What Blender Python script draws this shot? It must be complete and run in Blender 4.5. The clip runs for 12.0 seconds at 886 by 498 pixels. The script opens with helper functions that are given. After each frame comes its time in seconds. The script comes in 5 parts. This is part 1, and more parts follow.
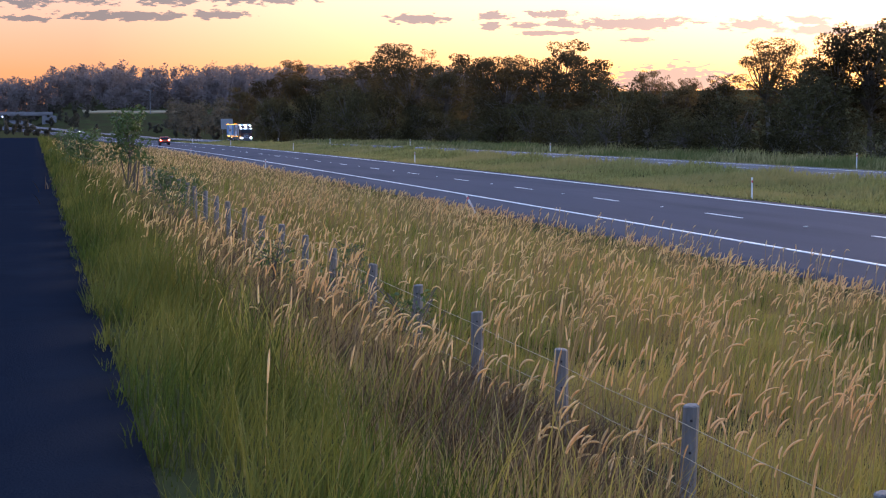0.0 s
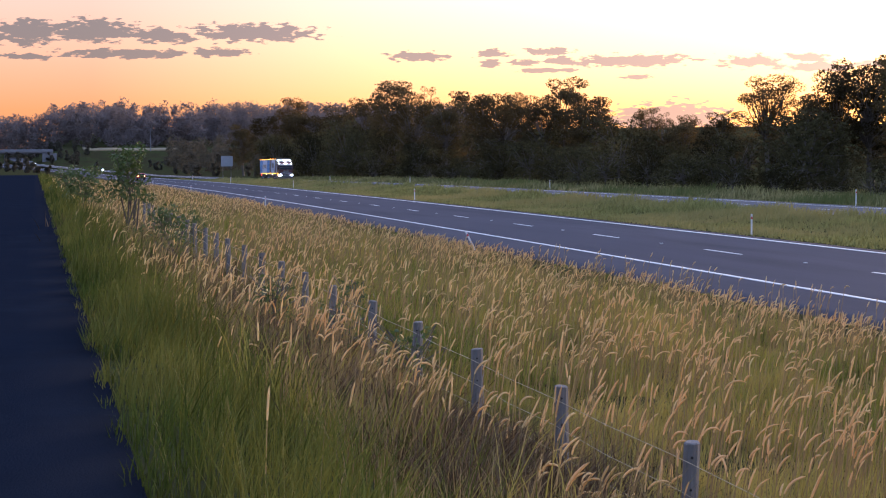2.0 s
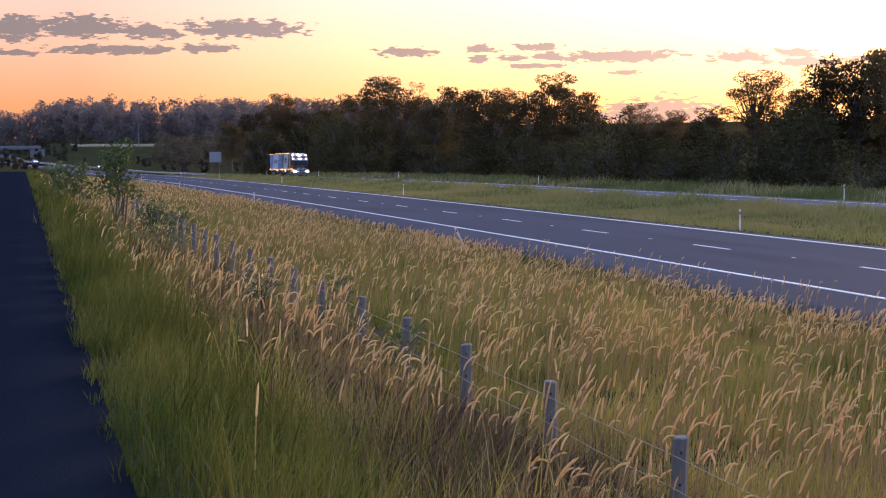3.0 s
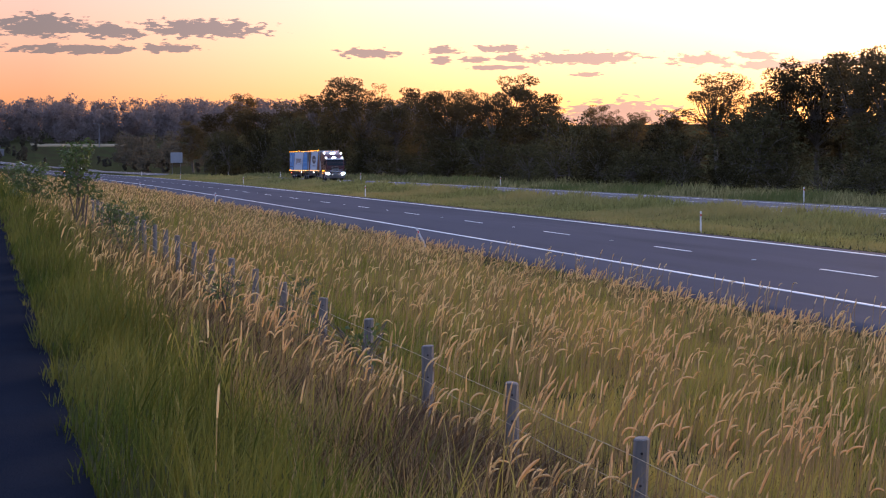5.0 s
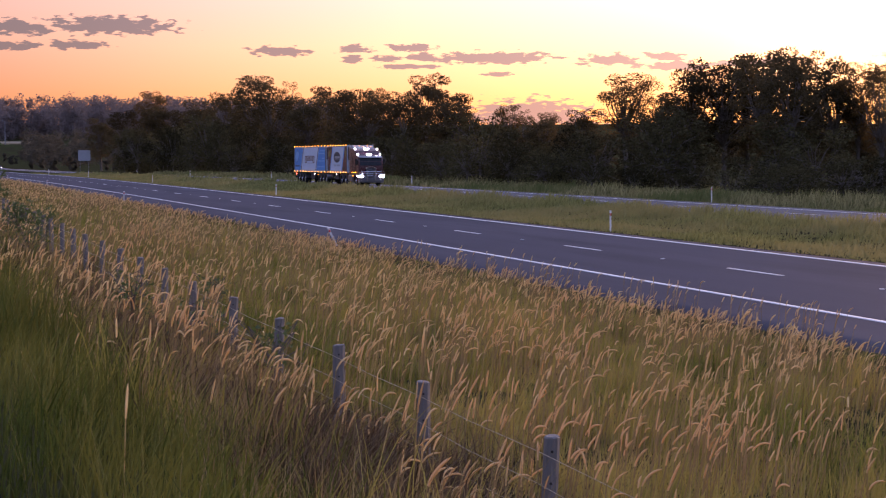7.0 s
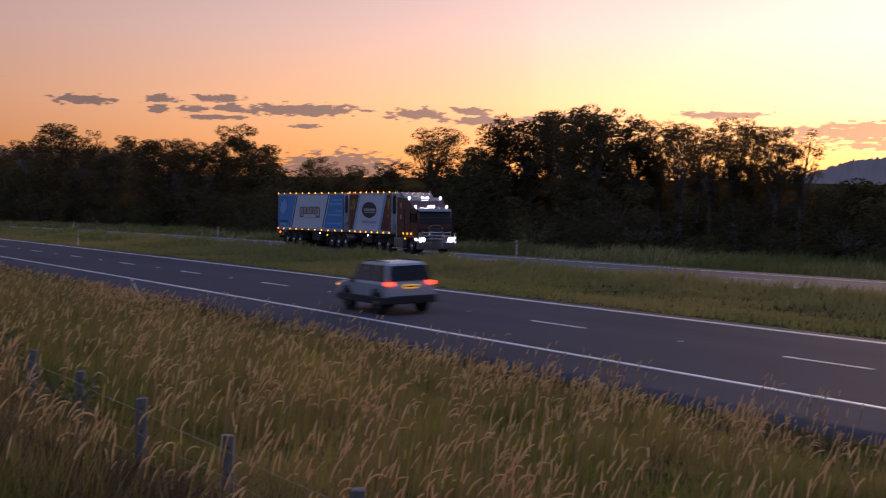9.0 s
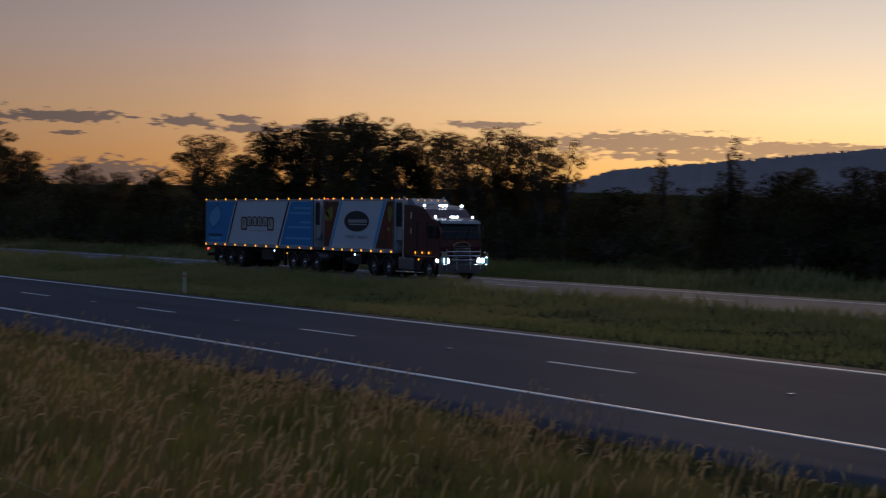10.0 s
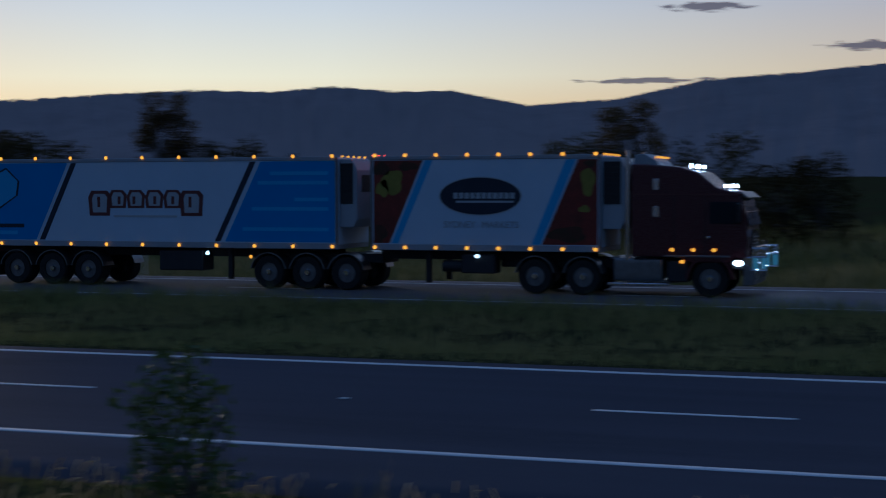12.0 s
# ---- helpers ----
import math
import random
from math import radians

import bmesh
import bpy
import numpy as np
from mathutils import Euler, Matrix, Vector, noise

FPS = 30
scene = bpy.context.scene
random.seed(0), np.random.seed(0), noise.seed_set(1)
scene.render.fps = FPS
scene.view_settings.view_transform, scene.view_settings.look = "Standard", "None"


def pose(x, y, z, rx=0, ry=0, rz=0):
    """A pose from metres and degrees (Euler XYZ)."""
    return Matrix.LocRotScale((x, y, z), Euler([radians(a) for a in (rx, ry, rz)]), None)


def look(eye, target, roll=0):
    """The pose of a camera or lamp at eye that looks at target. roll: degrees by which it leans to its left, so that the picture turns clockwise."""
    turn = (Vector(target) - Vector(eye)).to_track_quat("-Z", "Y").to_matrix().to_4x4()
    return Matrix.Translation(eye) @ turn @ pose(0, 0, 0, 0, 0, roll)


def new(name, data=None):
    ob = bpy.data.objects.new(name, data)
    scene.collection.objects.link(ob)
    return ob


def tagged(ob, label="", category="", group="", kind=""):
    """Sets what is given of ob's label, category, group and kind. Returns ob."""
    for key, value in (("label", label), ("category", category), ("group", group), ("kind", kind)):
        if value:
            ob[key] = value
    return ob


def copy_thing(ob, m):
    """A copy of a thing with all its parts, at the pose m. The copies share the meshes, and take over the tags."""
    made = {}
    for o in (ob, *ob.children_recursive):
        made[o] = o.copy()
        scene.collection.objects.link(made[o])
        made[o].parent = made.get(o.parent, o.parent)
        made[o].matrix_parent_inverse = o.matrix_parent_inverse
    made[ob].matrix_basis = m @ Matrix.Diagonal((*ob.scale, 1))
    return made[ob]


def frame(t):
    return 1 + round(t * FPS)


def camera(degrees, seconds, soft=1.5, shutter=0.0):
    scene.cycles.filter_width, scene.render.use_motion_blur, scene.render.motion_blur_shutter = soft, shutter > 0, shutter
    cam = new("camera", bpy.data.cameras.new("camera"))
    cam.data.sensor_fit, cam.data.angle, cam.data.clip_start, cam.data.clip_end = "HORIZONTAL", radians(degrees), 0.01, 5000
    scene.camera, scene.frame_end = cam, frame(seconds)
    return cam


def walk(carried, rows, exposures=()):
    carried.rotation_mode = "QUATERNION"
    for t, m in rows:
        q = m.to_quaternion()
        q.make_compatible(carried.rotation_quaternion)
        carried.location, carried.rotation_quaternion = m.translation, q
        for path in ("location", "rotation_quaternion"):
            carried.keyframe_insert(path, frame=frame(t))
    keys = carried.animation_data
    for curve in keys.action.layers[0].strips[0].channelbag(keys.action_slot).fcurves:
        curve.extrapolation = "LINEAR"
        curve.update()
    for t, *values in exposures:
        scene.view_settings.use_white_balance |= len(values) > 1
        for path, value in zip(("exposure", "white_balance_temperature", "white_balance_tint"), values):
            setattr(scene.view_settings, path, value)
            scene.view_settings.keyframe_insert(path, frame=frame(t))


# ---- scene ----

# ------------------------------------------------------------ camera and its way
EYE = (0.0, 0.0, 3.63)
cam = camera(31.45, 12.0, soft=1.1, shutter=0.4)
WAY = (
    # seconds, yaw, pitch, roll
    (0.0, -14.50, -4.28, 0.21),
    (0.5, -14.57, -3.89, 0.02),
    (1.0, -14.53, -3.52, 0.05),
    (1.5, -14.48, -3.24, 0.14),
    (2.0, -14.51, -2.94, 0.28),
    (2.5, -14.69, -3.05, 0.41),
    (3.0, -14.92, -3.10, 0.38),
    (5.0, -16.30, -3.06, 0.17),
    (5.5, -16.86, -3.05, 0.14),
    (6.0, -17.64, -3.14, 0.04),
    (6.5, -18.55, -3.26, 0.02),
    (8.5, -24.02, -1.73, -0.43),
    (9.0, -26.52, -1.16, -0.58),
    (9.5, -30.10, -0.83, -0.69),
    (10.0, -34.92, -0.78, -0.56),
    (10.5, -40.79, -1.03, -0.23),
    (11.0, -48.76, -1.44, 0.00),
    (11.5, -58.91, -1.83, 0.29),
    (12.0, -71.16, -2.06, 0.54))
EXPOSURES = [(0.0, 1.06, 5950, 10), (1.0, 1.02, 6100, 11), (2.5, 0.93, 6300, 15), (5.5, 0.78, 6500, 20), (6.5, 0.60, 6550, 29), (8.4, 0.30, 6750, 36), (9.0, -0.5, 6650, 25), (9.5, -1.15, 6300, 15),
             (10.0, -1.60, 5850, 6), (10.5, -1.96, 5250, 0), (11.0, -2.08, 4800, -3), (11.5, -2.12, 4550, -3), (12.0, -1.76, 4550, 2)]
walk(cam, [(t, pose(*EYE, 90 + p, r, y)) for t, y, p, r in WAY], EXPOSURES)

# ------------------------------------------------------------ sky, sun
SUN_AZ, SUN_EL = 48.0, 4.0
GLOW_AZ = 64.0


def node(tree, kind, *inputs, **settings):
    """A shader node with its first inputs linked or set, and its settings."""
    made = tree.nodes.new(kind)
    for key, value in settings.items():
        setattr(made, key, value)
    for slot, value in enumerate(inputs):
        if value is None:
            continue
        if hasattr(value, "is_output"):
            tree.links.new(value, made.inputs[slot])
        else:
            made.inputs[slot].default_value = value
    return made


def math_node(tree, operation, *inputs, clamp=False):
    return node(tree, "ShaderNodeMath", *inputs, operation=operation, use_clamp=clamp).outputs[0]


def ramp(tree, factor, stops, interpolation="LINEAR"):
    made = node(tree, "ShaderNodeValToRGB", factor)
    made.color_ramp.interpolation = interpolation
    while len(made.color_ramp.elements) < len(stops):
        made.color_ramp.elements.new(0.5)
    for element, (place, colour) in zip(made.color_ramp.elements, stops):
        element.position, element.color = place, (*colour, 1)
    return made.outputs[0]


def mix_colour(tree, factor, a, b, blend="MIX"):
    made = tree.nodes.new("ShaderNodeMix")
    made.data_type, made.blend_type = "RGBA", blend
    for slot, value in ((0, factor), (6, a), (7, b)):
        if hasattr(value, "is_output"):
            tree.links.new(value, made.inputs[slot])
        else:
            made.inputs[slot].default_value = value if slot == 0 else (*value, 1)
    return made.outputs[2]


# azimuth, elevation, half width, half height of each cloud, in degrees
CLOUDS_LOW = ((-0.2, 4.83, 1.3, 0.40), (2.1, 4.9, 1.7, 0.34), (4.5, 4.74, 1.1, 0.22), (7.7, 4.88, 2.1, 0.28), (3.3, 4.11, 2.2, 0.15),
              (-0.1, 3.97, 0.8, 0.1), (6.5, 4.18, 1.0, 0.14), (13.6, 4.05, 1.0, 0.15), (16.35, 4.14, 0.6, 0.13), (18.4, 4.19, 0.8, 0.13))
CLOUDS_SUN = ((16.25, 3.79, 0.35, 0.14), (17.5, 3.79, 0.6, 0.11), (18.9, 3.84, 0.7, 0.14), (21.3, 3.82, 2.1, 0.2), (25.5, 3.72, 1.1, 0.17),
              (27.5, 3.85, 0.7, 0.13), (27.9, 3.5, 1.3, 0.13), (21.5, 3.23, 0.5, 0.08), (18.3, 3.5, 1.0, 0.08), (22.7, 1.75, 2.2, 0.5), (30.5, 3.6, 1.2, 0.12))
CLOUDS_EAST = ((42.2, 3.12, 3.6, 0.33), (47.3, 2.9, 3.0, 0.22), (44.0, 2.65, 3.5, 0.14), (36.5, 3.75, 1.6, 0.12), (80.7, 6.52, 1.4, 0.14), (86.3, 5.0, 1.2, 0.14), (78.4, 3.95, 1.9, 0.09))

world = bpy.data.worlds.new("dawn_sky")
scene.world = world
world.use_nodes = True
wt = world.node_tree
wt.nodes.clear()
way = node(wt, "ShaderNodeTexCoord").outputs["Generated"]
split = node(wt, "ShaderNodeSeparateXYZ", way)
azimuth = math_node(wt, "MULTIPLY", math_node(wt, "ARCTAN2", split.outputs[0], split.outputs[1]), 57.29578)
elevation = math_node(wt, "MULTIPLY", math_node(wt, "ARCSINE", split.outputs[2]), 57.29578)
off_sun = math_node(wt, "ABSOLUTE", math_node(wt, "SUBTRACT", azimuth, GLOW_AZ))
height = math_node(wt, "DIVIDE", elevation, 60.0, clamp=True)
# bright dawn glow, the duller sky either side, and the blue sky behind
glow_side = ramp(wt, height, ((0.0, (2.6, 1.15, 0.34)), (0.035, (3.2, 1.8, 0.62)), (0.07, (3.2, 2.4, 1.4)), (0.11, (2.4, 2.0, 1.6)), (0.17, (1.5, 1.42, 1.48)), (0.4, (0.62, 0.76, 1.1)), (1.0, (0.34, 0.475, 0.84))))
mid_side = ramp(wt, height, ((0.0, (1.75, 0.50, 0.13)), (0.035, (1.95, 0.83, 0.25)), (0.07, (1.95, 1.08, 0.54)), (0.11, (1.45, 1.0, 0.84)), (0.17, (0.86, 0.76, 0.82)), (0.4, (0.45, 0.54, 0.77)), (1.0, (0.34, 0.475, 0.84))))
far_side = ramp(wt, height, ((0.0, (0.42, 0.13, 0.058)), (0.035, (0.48, 0.175, 0.080)), (0.07, (0.53, 0.26, 0.185)), (0.11, (0.52, 0.33, 0.285)), (0.2, (0.40, 0.35, 0.385)), (0.4, (0.35, 0.42, 0.60)), (1.0, (0.34, 0.475, 0.84))))
back_side = ramp(wt, height, ((0.0, (0.155, 0.16, 0.23)), (0.15, (0.20, 0.25, 0.39)), (0.4, (0.27, 0.36, 0.59)), (1.0, (0.34, 0.475, 0.84))))
inner = node(wt, "ShaderNodeMapRange", off_sun, 3.0, 34.0, 0.0, 1.0).outputs[0]
outer = math_node(wt, "POWER", node(wt, "ShaderNodeMapRange", off_sun, 34.0, 62.0, 0.0, 1.0).outputs[0], 0.62)
rear = node(wt, "ShaderNodeMapRange", off_sun, 66.0, 96.0, 0.0, 1.0, interpolation_type="SMOOTHSTEP").outputs[0]
clear = mix_colour(wt, rear, mix_colour(wt, outer, mix_colour(wt, inner, glow_side, mid_side), far_side), back_side)
# clouds: flat streaks with torn edges
spread = node(wt, "ShaderNodeCombineXYZ", math_node(wt, "MULTIPLY", azimuth, 1.3), math_node(wt, "MULTIPLY", elevation, 4.4)).outputs[0]
torn = node(wt, "ShaderNodeTexNoise", spread, None, 1.5, 5.0, 0.58).outputs[0]
torn = math_node(wt, "MULTIPLY", math_node(wt, "SUBTRACT", torn, 0.5), 2.8)
cover = None
for ca, ce, cw, ch in CLOUDS_LOW + CLOUDS_SUN + CLOUDS_EAST:
    dx = math_node(wt, "DIVIDE", math_node(wt, "SUBTRACT", azimuth, ca), cw * 1.15)
    dy = math_node(wt, "DIVIDE", math_node(wt, "SUBTRACT", elevation, ce), ch * 1.25)
    reach = math_node(wt, "SUBTRACT", 1.0, math_node(wt, "SQRT", math_node(wt, "ADD", math_node(wt, "MULTIPLY", dx, dx), math_node(wt, "MULTIPLY", dy, dy))))
    cover = reach if cover is None else math_node(wt, "MAXIMUM", cover, reach)
cover = node(wt, "ShaderNodeMapRange", math_node(wt, "ADD", cover, torn), 0.0, 0.26, 0.0, 0.95, interpolation_type="SMOOTHSTEP").outputs[0]
cloud_tint = mix_colour(wt, outer, mix_colour(wt, inner, (0.46, 0.35, 0.38), (0.33, 0.215, 0.26)), (0.09, 0.070, 0.098))
painted = mix_colour(wt, cover, clear, cloud_tint)
air = node(wt, "ShaderNodeTexSky", sky_type="NISHITA", sun_disc=False, sun_elevation=radians(SUN_EL), sun_rotation=radians(SUN_AZ))
sky_all = mix_colour(wt, 1.0, painted, mix_colour(wt, 1.0, air.outputs[0], (0.02, 0.02, 0.02), "MULTIPLY"), "ADD")
SKY_STRENGTH = 1.0
wt.links.new(node(wt, "ShaderNodeBackground", sky_all, SKY_STRENGTH).outputs[0], node(wt, "ShaderNodeOutputWorld").inputs[0])

sun = new("sun", bpy.data.lights.new("sun", "SUN"))
sun.data.energy, sun.data.angle, sun.data.color = 1.9, radians(12), (1.0, 0.64, 0.34)
sun.matrix_world = look((0, 0, 60), (-math.sin(radians(SUN_AZ)) * 60, -math.cos(radians(SUN_AZ)) * 60, 60 - 60 * math.tan(radians(SUN_EL + 4))))

# ------------------------------------------------------------ materials
def material(name, a, b, scale=3.0, rough=0.8, metal=0.0, bump=0.0, fine=40.0, island=0.0, through_light=0.0, patch=None, patch_scale=0.25, spec=0.3, stretch=(1, 1, 1), each=0.0):
    """Two colours mixed by a coarse and a fine grain, a patch colour in large stains, and a relief of the fine grain."""
    m = bpy.data.materials.new(name)
    m.use_nodes = True
    t = m.node_tree
    t.nodes.clear()
    spot = node(t, "ShaderNodeTexCoord").outputs["Object"]
    spot = node(t, "ShaderNodeMapping", spot, None, None, stretch).outputs[0]
    coarse = node(t, "ShaderNodeTexNoise", spot, None, scale, 4.0, 0.6).outputs[0]
    grain = node(t, "ShaderNodeTexNoise", spot, None, fine, 3.0, 0.6).outputs[0]
    both = math_node(t, "ADD", math_node(t, "MULTIPLY", coarse, 0.65), math_node(t, "MULTIPLY", grain, 0.35))
    if island:
        own = node(t, "ShaderNodeNewGeometry").outputs["Random Per Island"]
        both = math_node(t, "ADD", math_node(t, "MULTIPLY", both, 1 - island), math_node(t, "MULTIPLY", own, island))
    low, high = 0.5 - 0.22 - 0.25 * island, 0.5 + 0.22 + 0.25 * island
    factor = node(t, "ShaderNodeMapRange", both, low, high, 0.0, 1.0).outputs[0]
    colour = mix_colour(t, factor, a, b)
    if patch:
        stain = node(t, "ShaderNodeTexNoise", spot, None, patch_scale, 3.0, 0.55).outputs[0]
        colour = mix_colour(t, node(t, "ShaderNodeMapRange", stain, 0.42, 0.62, 0.0, 1.0).outputs[0], colour, patch)
    if each:
        own = node(t, "ShaderNodeObjectInfo").outputs["Random"]
        level = node(t, "ShaderNodeMapRange", own, 0.0, 1.0, 1 - each, 1 + each).outputs[0]
        colour = node(t, "ShaderNodeVectorMath", colour, operation="SCALE")
        t.links.new(level, colour.inputs["Scale"])
        colour = colour.outputs[0]
    shade = node(t, "ShaderNodeBsdfPrincipled")
    t.links.new(colour, shade.inputs["Base Color"])
    rough_in = node(t, "ShaderNodeMapRange", grain, 0.3, 0.7, max(0.02, rough - 0.08), min(1.0, rough + 0.08)).outputs[0]
    t.links.new(rough_in, shade.inputs["Roughness"])
    shade.inputs["Metallic"].default_value = metal
    shade.inputs["Specular IOR Level"].default_value = spec
    if bump:
        relief = node(t, "ShaderNodeBump", bump, 0.02, None, grain)
        t.links.new(grain, relief.inputs["Height"])
        t.links.new(relief.outputs[0], shade.inputs["Normal"])
    end = shade.outputs[0]
    if through_light:
        leaf = node(t, "ShaderNodeBsdfTranslucent", colour)
        end = node(t, "ShaderNodeMixShader", through_light, end, leaf.outputs[0]).outputs[0]
    t.links.new(end, node(t, "ShaderNodeOutputMaterial").inputs[0])
    return m


def glowing(name, colour, strength):
    m = bpy.data.materials.new(name)
    m.use_nodes = True
    t = m.node_tree
    t.nodes.clear()
    t.links.new(node(t, "ShaderNodeEmission", (*colour, 1), strength).outputs[0], node(t, "ShaderNodeOutputMaterial").inputs[0])
    return m


